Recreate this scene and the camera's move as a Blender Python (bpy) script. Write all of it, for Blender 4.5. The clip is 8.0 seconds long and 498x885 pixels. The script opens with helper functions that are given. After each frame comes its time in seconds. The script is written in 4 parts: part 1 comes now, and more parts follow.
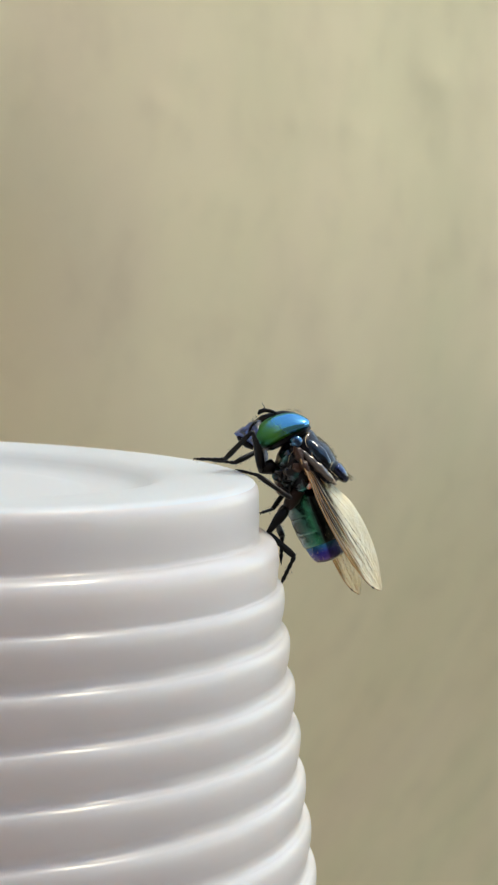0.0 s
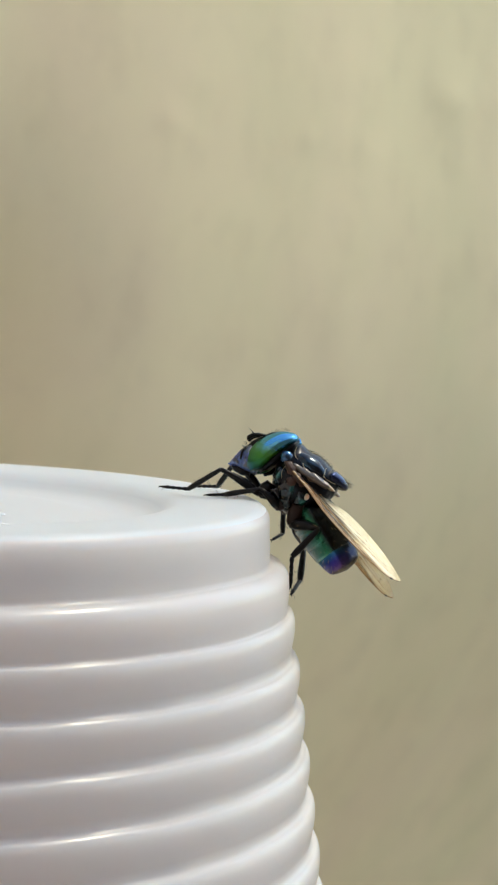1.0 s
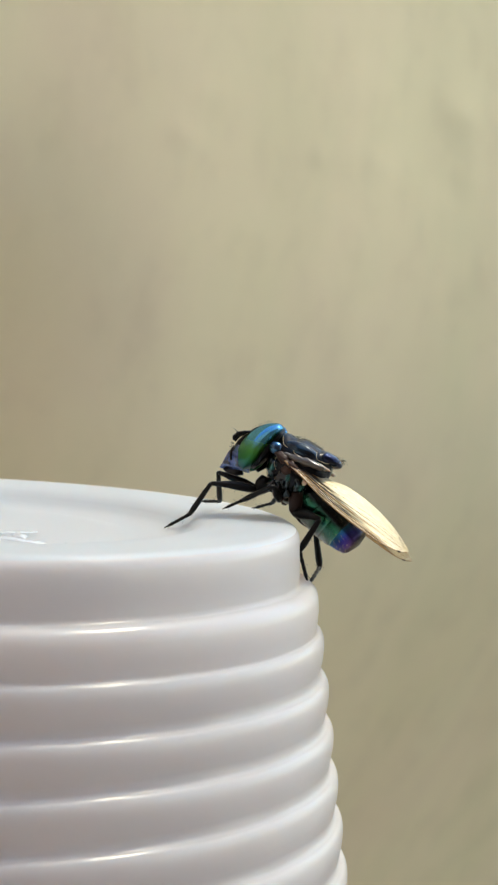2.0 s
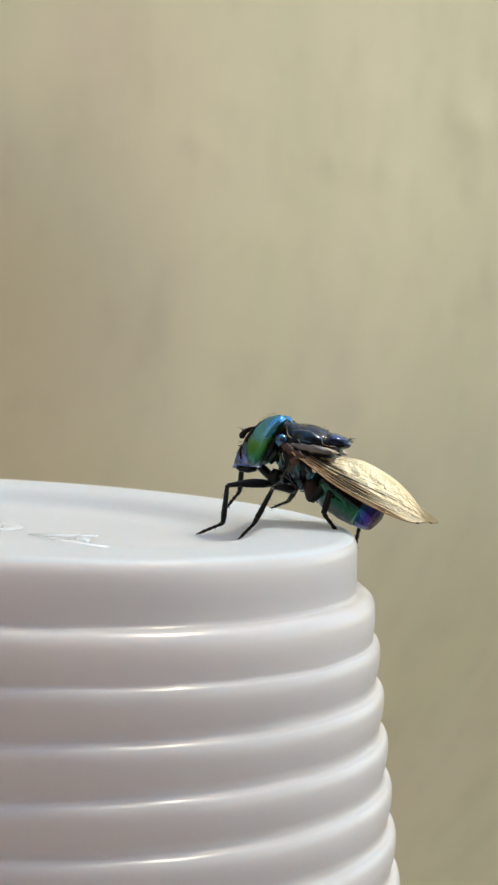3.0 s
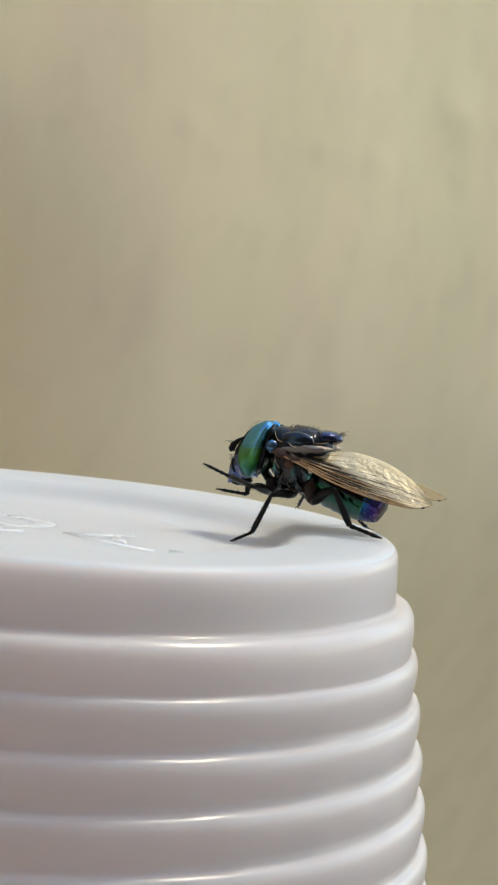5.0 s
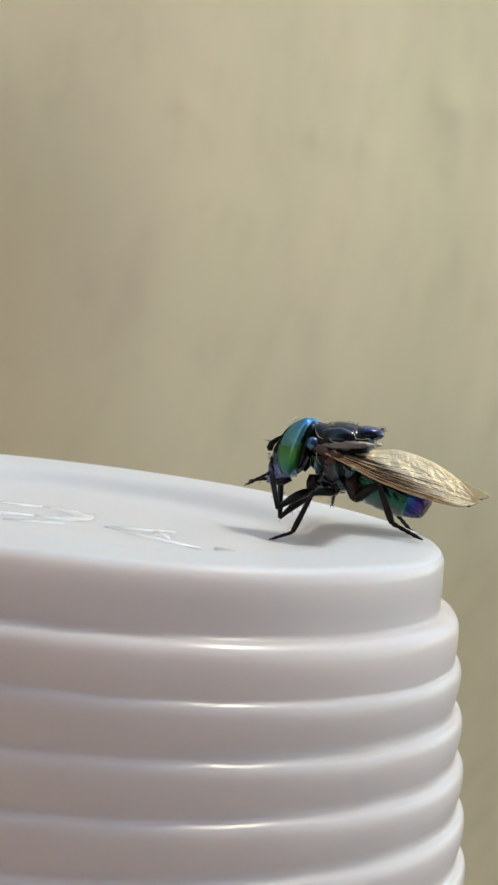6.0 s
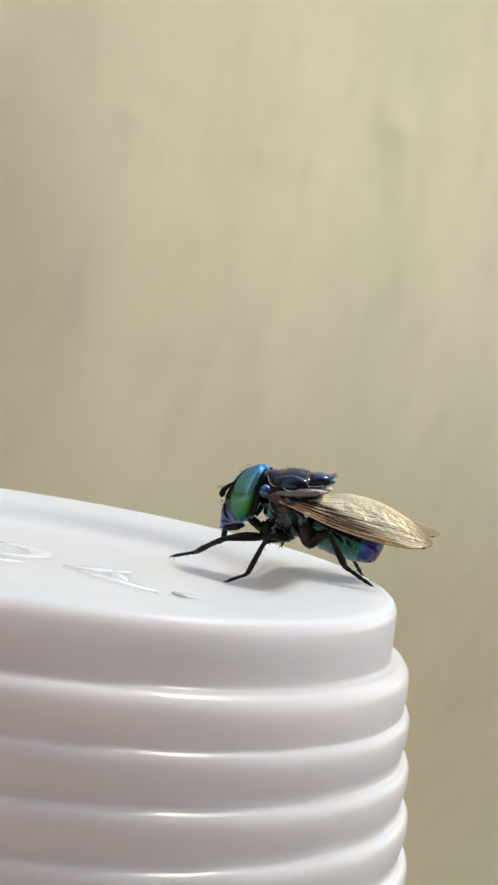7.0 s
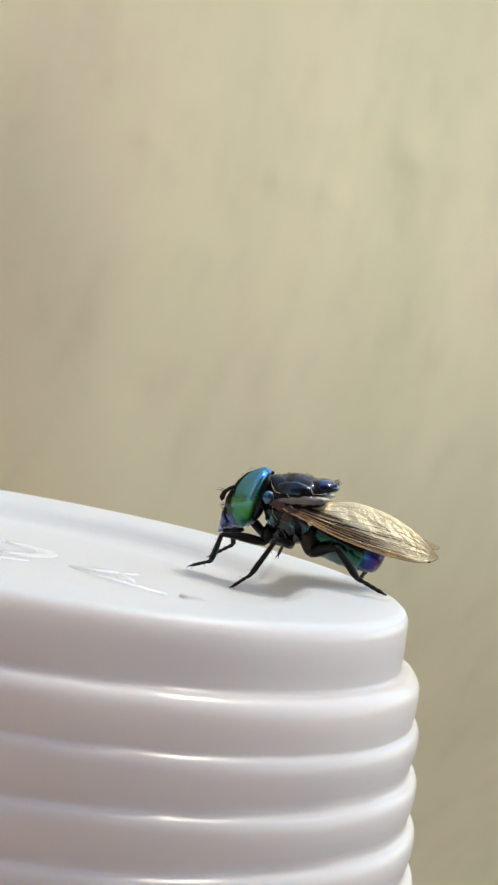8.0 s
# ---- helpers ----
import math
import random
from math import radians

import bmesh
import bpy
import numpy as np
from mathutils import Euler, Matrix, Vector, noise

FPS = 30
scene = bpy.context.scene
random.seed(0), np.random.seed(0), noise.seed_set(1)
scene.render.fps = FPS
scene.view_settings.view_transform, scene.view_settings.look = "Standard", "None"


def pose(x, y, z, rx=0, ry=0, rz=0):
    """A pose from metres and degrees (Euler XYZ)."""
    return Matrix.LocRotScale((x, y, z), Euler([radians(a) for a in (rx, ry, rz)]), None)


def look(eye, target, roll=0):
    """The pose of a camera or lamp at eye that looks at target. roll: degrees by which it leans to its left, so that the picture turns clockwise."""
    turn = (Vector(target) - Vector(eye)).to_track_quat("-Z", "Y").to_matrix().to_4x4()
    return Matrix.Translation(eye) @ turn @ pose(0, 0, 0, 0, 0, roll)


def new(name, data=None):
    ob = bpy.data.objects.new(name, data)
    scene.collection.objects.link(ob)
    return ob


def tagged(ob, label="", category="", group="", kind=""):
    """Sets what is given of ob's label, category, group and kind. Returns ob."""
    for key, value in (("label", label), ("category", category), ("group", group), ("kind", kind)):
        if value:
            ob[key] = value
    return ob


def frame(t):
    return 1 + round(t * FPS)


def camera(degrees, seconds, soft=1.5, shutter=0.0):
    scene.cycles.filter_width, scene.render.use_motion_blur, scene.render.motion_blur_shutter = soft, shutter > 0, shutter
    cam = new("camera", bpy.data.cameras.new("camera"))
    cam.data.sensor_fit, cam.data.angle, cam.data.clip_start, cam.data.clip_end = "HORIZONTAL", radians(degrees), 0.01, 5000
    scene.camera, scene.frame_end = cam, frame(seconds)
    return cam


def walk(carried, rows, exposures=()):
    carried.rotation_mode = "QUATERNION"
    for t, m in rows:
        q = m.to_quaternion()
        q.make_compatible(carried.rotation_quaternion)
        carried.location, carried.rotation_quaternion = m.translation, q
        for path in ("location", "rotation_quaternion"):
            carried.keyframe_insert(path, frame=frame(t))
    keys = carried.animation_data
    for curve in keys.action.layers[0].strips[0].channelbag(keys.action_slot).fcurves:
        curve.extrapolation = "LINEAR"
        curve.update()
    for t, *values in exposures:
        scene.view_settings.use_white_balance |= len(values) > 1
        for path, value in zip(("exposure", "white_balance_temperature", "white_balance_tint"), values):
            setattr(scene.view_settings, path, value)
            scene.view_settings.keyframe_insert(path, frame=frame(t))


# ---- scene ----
cam = camera(15.07, 8.0, soft=2.3)
MM = 0.001
LEDGE = 0.90         # height of the ledge on which the cup stands
TOP = LEDGE + 0.080  # height of the upturned cup's base


def eye_row(t, x, y, z, yaw, down, lean):
    """A camera row: place in mm from the centre of the cup's base, yaw to the right, tilt down and lean in degrees."""
    m = Matrix.Rotation(radians(-yaw), 4, "Z") @ Matrix.Rotation(radians(90 - down), 4, "X") @ Matrix.Rotation(radians(-lean), 4, "Z")
    return t, Matrix.Translation((x * MM, y * MM, z * MM + TOP)) @ m


walk(cam, [
    eye_row(0.00, 25.89, -110.17, 10.81, -2.40, 4.43, -2.16),
    eye_row(0.25, 25.79, -110.14, 11.10, -2.25, 4.49, -2.40),
    eye_row(0.50, 25.69, -110.11, 11.40, -2.31, 4.15, -2.63),
    eye_row(1.00, 25.86, -109.91, 11.54, -2.77, 4.02, -2.55),
    eye_row(1.50, 26.06, -110.53, 11.93, -2.91, 3.97, -2.43),
    eye_row(2.00, 24.06, -110.83, 12.02, -2.79, 3.68, -2.90),
    eye_row(2.20, 23.72, -111.06, 11.76, -3.05, 3.51, -2.99),
    eye_row(3.30, 19.11, -112.19, 12.37, -2.30, 3.58, -3.82),
    eye_row(3.50, 19.24, -111.80, 12.98, -2.48, 3.73, -3.71),
    eye_row(3.70, 18.58, -111.45, 12.92, -2.03, 3.66, -4.03),
    eye_row(3.90, 17.91, -111.10, 12.86, -1.88, 3.70, -4.34),
    eye_row(4.00, 17.58, -110.92, 12.83, -2.02, 3.82, -4.50),
    eye_row(4.50, 15.86, -110.33, 13.01, -1.83, 3.93, -4.87),
    eye_row(4.70, 15.19, -109.93, 12.90, -1.41, 3.93, -5.19),
    eye_row(5.80, 11.49, -107.75, 12.31, -0.29, 4.36, -6.95),
    eye_row(6.00, 9.76, -107.13, 12.64, 0.19, 4.37, -7.25),
    eye_row(6.20, 9.17, -106.61, 12.40, 0.41, 4.12, -7.66),
    eye_row(6.35, 8.72, -106.22, 12.21, 0.77, 4.21, -7.98),
    eye_row(6.50, 8.28, -105.83, 12.03, 1.57, 4.19, -8.29),
    eye_row(6.80, 7.80, -107.10, 13.68, 2.11, 4.26, -9.05),
    eye_row(7.00, 7.48, -107.95, 14.78, 2.41, 3.95, -9.56),
    eye_row(7.15, 7.31, -108.08, 14.49, 3.02, 3.29, -9.77),
    eye_row(7.25, 7.20, -108.17, 14.29, 3.32, 3.07, -9.90),
    eye_row(7.40, 7.03, -108.30, 13.99, 2.76, 2.95, -10.11),
    eye_row(7.50, 6.92, -108.39, 13.79, 2.20, 2.82, -10.25),
    eye_row(7.60, 7.03, -107.93, 13.62, 1.55, 2.80, -10.39),
    eye_row(7.70, 7.14, -107.47, 13.46, 1.59, 2.91, -10.54),
    eye_row(7.85, 7.31, -106.78, 13.20, 1.96, 2.88, -10.76),
    eye_row(8.00, 7.48, -106.10, 12.95, 2.05, 3.00, -10.97),
], exposures=[(0.0, 1.32, 7400, 3.2), (2.2, 1.30, 7400, 3.4), (4.5, 1.22, 7400, 5.4), (6.0, 1.20, 7400, 5.8), (6.5, 1.28, 7400, 6.4), (7.0, 1.43, 7400, 6.8), (8.0, 1.43, 7350, 6)])
cam.data.dof.use_dof = True
cam.data.dof.focus_distance = 0.112
cam.data.dof.aperture_fstop = 170

# ---- light ----
SUN_EL, SUN_AZ = 62.0, 57.0      # degrees; azimuth from +y towards +x
world = bpy.data.worlds.new("sky")
scene.world = world
world.use_nodes = True
wn = world.node_tree.nodes
sky = wn.new("ShaderNodeTexSky")
sky.sky_type = "NISHITA"
sky.sun_disc = False
sky.dust_density = 0.7
sky.sun_elevation, sky.sun_rotation = radians(SUN_EL), radians(SUN_AZ)
wn["Background"].inputs["Strength"].default_value = 0.15
world.node_tree.links.new(sky.outputs[0], wn["Background"].inputs["Color"])
sun = new("sun", bpy.data.lights.new("sun", "SUN"))
sun.data.energy, sun.data.angle, sun.data.color = 0.85, radians(1.5), (1.0, 0.94, 0.84)
s_dir = Vector((math.cos(radians(SUN_EL)) * math.sin(radians(SUN_AZ)), math.cos(radians(SUN_EL)) * math.cos(radians(SUN_AZ)), math.sin(radians(SUN_EL))))
sun.matrix_world = look(s_dir * 3, (0, 0, 0))


# ---- materials ----
def mat(name, color, rough=0.5, metal=0.0, **more):
    m = bpy.data.materials.new(name)
    m.use_nodes = True
    b = m.node_tree.nodes["Principled BSDF"]
    b.inputs["Base Color"].default_value = (*color, 1)
    b.inputs["Roughness"].default_value = rough
    b.inputs["Metallic"].default_value = metal
    for key, value in more.items():
        b.inputs[key.replace("_", " ")].default_value = value
    return m


def nodes(m):
    return m.node_tree.nodes, m.node_tree.links, m.node_tree.nodes["Principled BSDF"]


def noise_tex(m, scale, detail=4, rough=0.55, coords="Object", stretch=None):
    n, l, b = nodes(m)
    tc = n.new("ShaderNodeTexCoord")
    tex = n.new("ShaderNodeTexNoise")
    tex.inputs["Scale"].default_value, tex.inputs["Detail"].default_value, tex.inputs["Roughness"].default_value = scale, detail, rough
    out = tc.outputs[coords]
    if stretch:
        mp = n.new("ShaderNodeMapping")
        mp.inputs["Scale"].default_value = stretch
        l.new(out, mp.inputs[0])
        out = mp.outputs[0]
    l.new(out, tex.inputs["Vector"])
    return tex


def ramp(m, source, stops):
    n, l, b = nodes(m)
    r = n.new("ShaderNodeValToRGB")
    while len(r.color_ramp.elements) < len(stops):
        r.color_ramp.elements.new(0.5)
    for e, (p, c) in zip(r.color_ramp.elements, stops):
        e.position, e.color = p, (*c, 1)
    l.new(source, r.inputs[0])
    return r.outputs[0]


def mix(m, a, b, fac, blend="MIX"):
    n, l, _ = nodes(m)
    x = n.new("ShaderNodeMix")
    x.data_type, x.blend_type = "RGBA", blend
    for sock, val in ((x.inputs[0], fac), (x.inputs[6], a), (x.inputs[7], b)):
        if isinstance(val, (int, float)):
            sock.default_value = val
        elif isinstance(val, tuple):
            sock.default_value = (*val, 1)
        else:
            l.new(val, sock)
    return x.outputs[2]


def bump(m, height, strength, distance):
    n, l, b = nodes(m)
    bp = n.new("ShaderNodeBump")
    bp.inputs["Strength"].default_value, bp.inputs["Distance"].default_value = strength, distance
    l.new(height, bp.inputs["Height"])
    l.new(bp.outputs[0], b.inputs["Normal"])


# painted plaster: cream, with grey-green weathering and trowel marks
m_wall = mat("wall_paint", (0.6, 0.53, 0.38), 0.75)
n_, l_, b_ = nodes(m_wall)
big = noise_tex(m_wall, 17, 5, 0.6, stretch=(1.0, 1.0, 0.7))
mid = noise_tex(m_wall, 70, 4, 0.6, stretch=(1.1, 1.0, 0.75))
run = noise_tex(m_wall, 60, 3, 0.5, stretch=(1.0, 1.0, 0.25))
tone = ramp(m_wall, big.outputs[0], [(0.36, (0.88, 0.715, 0.46)), (0.48, (0.885, 0.735, 0.46)), (0.64, (0.845, 0.725, 0.44))])
spots = ramp(m_wall, mid.outputs[0], [(0.34, (0.86, 0.85, 0.84)), (0.5, (0.97, 0.97, 0.97)), (0.66, (1.0, 1.0, 1.0))])
runs = ramp(m_wall, run.outputs[0], [(0.36, (0.94, 0.935, 0.93)), (0.6, (1.0, 1.0, 1.0))])
wall_col = mix(m_wall, mix(m_wall, tone, spots, 0.5, "MULTIPLY"), runs, 0.35, "MULTIPLY")
l_.new(wall_col, b_.inputs["Base Color"])
bump(m_wall, noise_tex(m_wall, 240, 3, 0.5).outputs[0], 0.10, 0.0004)

# concrete ground
m_ground = mat("concrete", (0.22, 0.21, 0.19), 0.85)
n_, l_, b_ = nodes(m_ground)
g1 = noise_tex(m_ground, 9, 6, 0.6)
l_.new(ramp(m_ground, g1.outputs[0], [(0.35, (0.13, 0.12, 0.11)), (0.65, (0.24, 0.225, 0.2))]), b_.inputs["Base Color"])
bump(m_ground, noise_tex(m_ground, 120, 6, 0.6).outputs[0], 0.3, 0.002)

# brown plaster of the unseen wall added behind the camera to block sky light
m_blocker = mat("brown_render", (0.26, 0.19, 0.165), 0.85)
n_, l_, b_ = nodes(m_blocker)
l_.new(ramp(m_blocker, noise_tex(m_blocker, 5, 6, 0.6).outputs[0], [(0.35, (0.17, 0.12, 0.105)), (0.65, (0.24, 0.17, 0.15))]), b_.inputs["Base Color"])
bump(m_blocker, noise_tex(m_blocker, 60, 5, 0.6).outputs[0], 0.3, 0.003)

# pinkish plaster of the unseen wall added at left to bounce light
m_pink = mat("pink_render", (0.42, 0.3, 0.26), 0.85)
n_, l_, b_ = nodes(m_pink)
l_.new(ramp(m_pink, noise_tex(m_pink, 4, 6, 0.6).outputs[0], [(0.35, (0.67, 0.55, 0.49)), (0.65, (0.79, 0.67, 0.60))]), b_.inputs["Base Color"])
bump(m_pink, noise_tex(m_pink, 60, 5, 0.6).outputs[0], 0.3, 0.003)

# white polypropylene: glossy, lets some light through
m_cup = mat("white_plastic", (0.66, 0.64, 0.63), 0.2, Subsurface_Weight=0.7, Subsurface_Scale=0.003)
m_cup.node_tree.nodes["Principled BSDF"].inputs["Subsurface Radius"].default_value = (1.0, 0.8, 0.7)
n_, l_, b_ = nodes(m_cup)
cn = noise_tex(m_cup, 45, 5, 0.6)
l_.new(ramp(m_cup, cn.outputs[0], [(0.3, (0.85, 0.81, 0.785)), (0.7, (0.87, 0.83, 0.805))]), b_.inputs["Base Color"])
cr = noise_tex(m_cup, 400, 4, 0.6)
rr = n_.new("ShaderNodeMapRange")
rr.inputs[3].default_value, rr.inputs[4].default_value = 0.16, 0.27
l_.new(cr.outputs[0], rr.inputs[0])
l_.new(rr.outputs[0], b_.inputs["Roughness"])
bump(m_cup, noise_tex(m_cup, 700, 4, 0.6).outputs[0], 0.10, 0.0001)

def let_light_through(m, share, color):
    """Thin plastic: a share of the light goes through the wall."""
    n, l, b = nodes(m)
    through_it, both = n.new("ShaderNodeBsdfTranslucent"), n.new("ShaderNodeMixShader")
    through_it.inputs[0].default_value = (*color, 1)
    both.inputs[0].default_value = share
    l.new(b.outputs[0], both.inputs[1])
    l.new(through_it.outputs[0], both.inputs[2])
    l.new(both.outputs[0], n["Material Output"].inputs[0])


let_light_through(m_cup, 0.36, (0.97, 0.88, 0.81))

# the same plastic on the cup's base: finely grained, dull, cooled to imitate skylight
m_base = mat("matt_skylit_plastic", (0.63, 0.62, 0.61), 0.38, Subsurface_Weight=0.85, Subsurface_Scale=0.0016)
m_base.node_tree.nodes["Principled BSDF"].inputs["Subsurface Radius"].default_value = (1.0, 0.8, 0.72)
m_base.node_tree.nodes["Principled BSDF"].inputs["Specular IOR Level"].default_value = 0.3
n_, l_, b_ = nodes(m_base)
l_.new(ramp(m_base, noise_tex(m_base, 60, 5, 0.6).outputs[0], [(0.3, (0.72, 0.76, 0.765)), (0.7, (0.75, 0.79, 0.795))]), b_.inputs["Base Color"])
bump(m_base, noise_tex(m_base, 1500, 3, 0.5).outputs[0], 0.12, 0.00006)

let_light_through(m_base, 0.36, (0.92, 0.92, 0.92))

# the raised marks are polished
m_mark = mat("polished_white_plastic", (0.66, 0.68, 0.69), 0.26)
bump(m_mark, noise_tex(m_mark, 900, 3, 0.6).outputs[0], 0.25, 0.0001)

# worn tiles of the unseen ledge, terracotta-pink to bounce warm light upwards
m_ledge = mat("pink_bounce_tile", (0.5, 0.36, 0.3), 0.6)
n_, l_, b_ = nodes(m_ledge)
l_.new(ramp(m_ledge, noise_tex(m_ledge, 14, 6, 0.6).outputs[0], [(0.35, (0.33, 0.26, 0.225)), (0.65, (0.42, 0.34, 0.30))]), b_.inputs["Base Color"])
bump(m_ledge, noise_tex(m_ledge, 200, 5, 0.6).outputs[0], 0.3, 0.001)


def shell(name, stops, scale, rough, metal=0.9, bumpy=0.15, coat=1.0, gloss=0.05):
    """Insect cuticle: metallic interference colours, finely pitted."""
    m = mat(name, (0.1, 0.1, 0.1), rough, metal, Coat_Weight=coat, Coat_Roughness=gloss)
    n, l, b = nodes(m)
    t = noise_tex(m, scale, 3, 0.55)
    l.new(ramp(m, t.outputs[0], stops), b.inputs["Base Color"])
    bump(m, noise_tex(m, 2600, 4, 0.65).outputs[0], bumpy, 0.00016)
    return m


m_thorax = shell("thorax_cuticle", [(0.40, (0.002, 0.0018, 0.002)), (0.54, (0.003, 0.003, 0.005)), (0.66, (0.004, 0.006, 0.012)), (0.78, (0.012, 0.03, 0.05))], 1200, 0.3, 0.9, 0.18, 0.3, 0.12)
m_scutellum = shell("scutellum_cuticle", [(0.38, (0.003, 0.004, 0.010)), (0.55, (0.007, 0.013, 0.05)), (0.75, (0.014, 0.035, 0.10))], 900, 0.16, 0.9, 0.08, 0.45, 0.12)
m_notum = shell("notum_cuticle", [(0.36, (0.003, 0.003, 0.005)), (0.5, (0.004, 0.006, 0.012)), (0.7, (0.016, 0.04, 0.06))], 900, 0.2, 0.9, 0.14, 0.45, 0.14)
m_callus = shell("callus_cuticle", [(0.38, (0.006, 0.02, 0.05)), (0.55, (0.02, 0.10, 0.20)), (0.72, (0.05, 0.30, 0.42))], 1500, 0.2, 0.9, 0.2, 1.0, 0.2)
m_pleura = shell("pleura_cuticle", [(0.40, (0.002, 0.002, 0.003)), (0.52, (0.004, 0.016, 0.02)), (0.61, (0.016, 0.13, 0.12)), (0.70, (0.05, 0.30, 0.27)), (0.8, (0.03, 0.08, 0.2))], 1100, 0.24)
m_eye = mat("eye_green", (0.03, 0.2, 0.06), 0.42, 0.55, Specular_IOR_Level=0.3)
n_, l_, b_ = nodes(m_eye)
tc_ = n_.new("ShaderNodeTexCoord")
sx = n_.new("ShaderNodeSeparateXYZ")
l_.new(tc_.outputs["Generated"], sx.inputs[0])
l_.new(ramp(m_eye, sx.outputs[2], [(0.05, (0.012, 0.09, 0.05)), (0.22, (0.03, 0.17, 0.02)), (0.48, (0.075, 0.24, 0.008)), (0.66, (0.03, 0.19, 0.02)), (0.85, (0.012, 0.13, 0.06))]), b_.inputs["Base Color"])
vor = n_.new("ShaderNodeTexVoronoi")                 # facets
vor.inputs["Scale"].default_value = 16000
l_.new(tc_.outputs["Object"], vor.inputs["Vector"])
bump(m_eye, vor.outputs[0], 0.05, 0.00002)
# a blue-tinted gloss over the eye imitates the sky's reflection
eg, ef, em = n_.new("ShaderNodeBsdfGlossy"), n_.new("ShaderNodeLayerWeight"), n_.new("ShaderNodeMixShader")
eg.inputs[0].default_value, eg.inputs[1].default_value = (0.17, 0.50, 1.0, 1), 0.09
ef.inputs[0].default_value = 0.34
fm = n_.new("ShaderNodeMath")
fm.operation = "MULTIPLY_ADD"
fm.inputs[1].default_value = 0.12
crown = n_.new("ShaderNodeMapRange")                  # height mask keeps the blue reflection near the crown
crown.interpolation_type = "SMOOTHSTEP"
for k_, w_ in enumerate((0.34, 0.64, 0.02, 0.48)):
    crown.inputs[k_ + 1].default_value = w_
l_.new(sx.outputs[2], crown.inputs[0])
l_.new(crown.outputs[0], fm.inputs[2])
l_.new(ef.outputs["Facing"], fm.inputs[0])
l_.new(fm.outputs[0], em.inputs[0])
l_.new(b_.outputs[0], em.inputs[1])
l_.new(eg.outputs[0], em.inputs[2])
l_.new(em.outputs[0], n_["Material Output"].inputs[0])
m_face = shell("face_cuticle", [(0.36, (0.02, 0.02, 0.04)), (0.46, (0.04, 0.08, 0.26)), (0.7, (0.13, 0.20, 0.50))], 1900, 0.35, 0.4)
n_, l_, b_ = nodes(m_face)
tc_ = n_.new("ShaderNodeTexCoord")
sx = n_.new("ShaderNodeSeparateXYZ")
l_.new(tc_.outputs["Object"], sx.inputs[0])
low_at = n_.new("ShaderNodeMapRange")
low_at.inputs[1].default_value, low_at.inputs[2].default_value = -0.0005, 0.0001
l_.new(sx.outputs[2], low_at.inputs[0])
brow_dark = ramp(m_face, low_at.outputs[0], [(0.0, (1.0, 1.0, 1.0)), (1.0, (0.06, 0.05, 0.04))])
l_.new(mix(m_face, b_.inputs["Base Color"].links[0].from_socket, brow_dark, 1.0, "MULTIPLY"), b_.inputs["Base Color"])
m_black = mat("leg_cuticle", (0.005, 0.0036, 0.003), 0.36, 0.0, Specular_IOR_Level=0.22)
m_coxa = mat("coxa_cuticle", (0.022, 0.009, 0.005), 0.4, 0.0, Specular_IOR_Level=0.3)
bump(m_coxa, noise_tex(m_coxa, 3000, 3).outputs[0], 0.5, 0.00006)
m_pale = mat("pale_hair", (0.62, 0.5, 0.30), 0.4)
m_haltere = mat("haltere_cuticle", (0.72, 0.55, 0.42), 0.4, Subsurface_Weight=0.3, Subsurface_Scale=0.0001)
bump(m_black, noise_tex(m_black, 6000, 3).outputs[0], 0.4, 0.00004)
m_brown = mat("wing_base_cuticle", (0.05, 0.019, 0.008), 0.42, Specular_IOR_Level=0.4)
bump(m_brown, noise_tex(m_brown, 5000, 3).outputs[0], 0.5, 0.00005)
m_scale = mat("wing_scale_membrane", (0.5, 0.43, 0.33), 0.45, Subsurface_Weight=0.3, Subsurface_Scale=0.0002)
bump(m_scale, noise_tex(m_scale, 4000, 3).outputs[0], 0.3, 0.00003)
m_hair = mat("bristle", (0.03, 0.022, 0.013), 0.45)
m_squama = mat("wing_ridge_cuticle", (0.10, 0.078, 0.058), 0.3, Coat_Weight=1.0, Coat_Roughness=0.2)
bump(m_squama, noise_tex(m_squama, 3500, 3).outputs[0], 0.35, 0.00005)

# abdomen: pale teal underside, green flanks, near-black back
m_abd = mat("abdomen_cuticle", (0.02, 0.08, 0.1), 0.2, 0.9, Coat_Weight=0.35, Coat_Roughness=0.05)
n_, l_, b_ = nodes(m_abd)
tc_ = n_.new("ShaderNodeTexCoord")
sx = n_.new("ShaderNodeSeparateXYZ")
l_.new(tc_.outputs["Object"], sx.inputs[0])
wob = noise_tex(m_abd, 700, 3)
zr = n_.new("ShaderNodeMapRange")
zr.inputs[1].default_value, zr.inputs[2].default_value = -0.0016, 0.0016
l_.new(sx.outputs[2], zr.inputs[0])
ad = n_.new("ShaderNodeMath")
ad.operation = "MULTIPLY_ADD"
ad.inputs[1].default_value = 0.18
l_.new(wob.outputs[0], ad.inputs[0])
l_.new(zr.outputs[0], ad.inputs[2])
l_.new(ramp(m_abd, ad.outputs[0], [(0.16, (0.16, 0.20, 0.20)), (0.32, (0.10, 0.28, 0.22)), (0.45, (0.03, 0.22, 0.11)), (0.53, (0.006, 0.05, 0.026)), (0.60, (0.002, 0.004, 0.006))]), b_.inputs["Base Color"])
bump(m_abd, noise_tex(m_abd, 3000, 4, 0.65).outputs[0], 0.3, 0.0001)
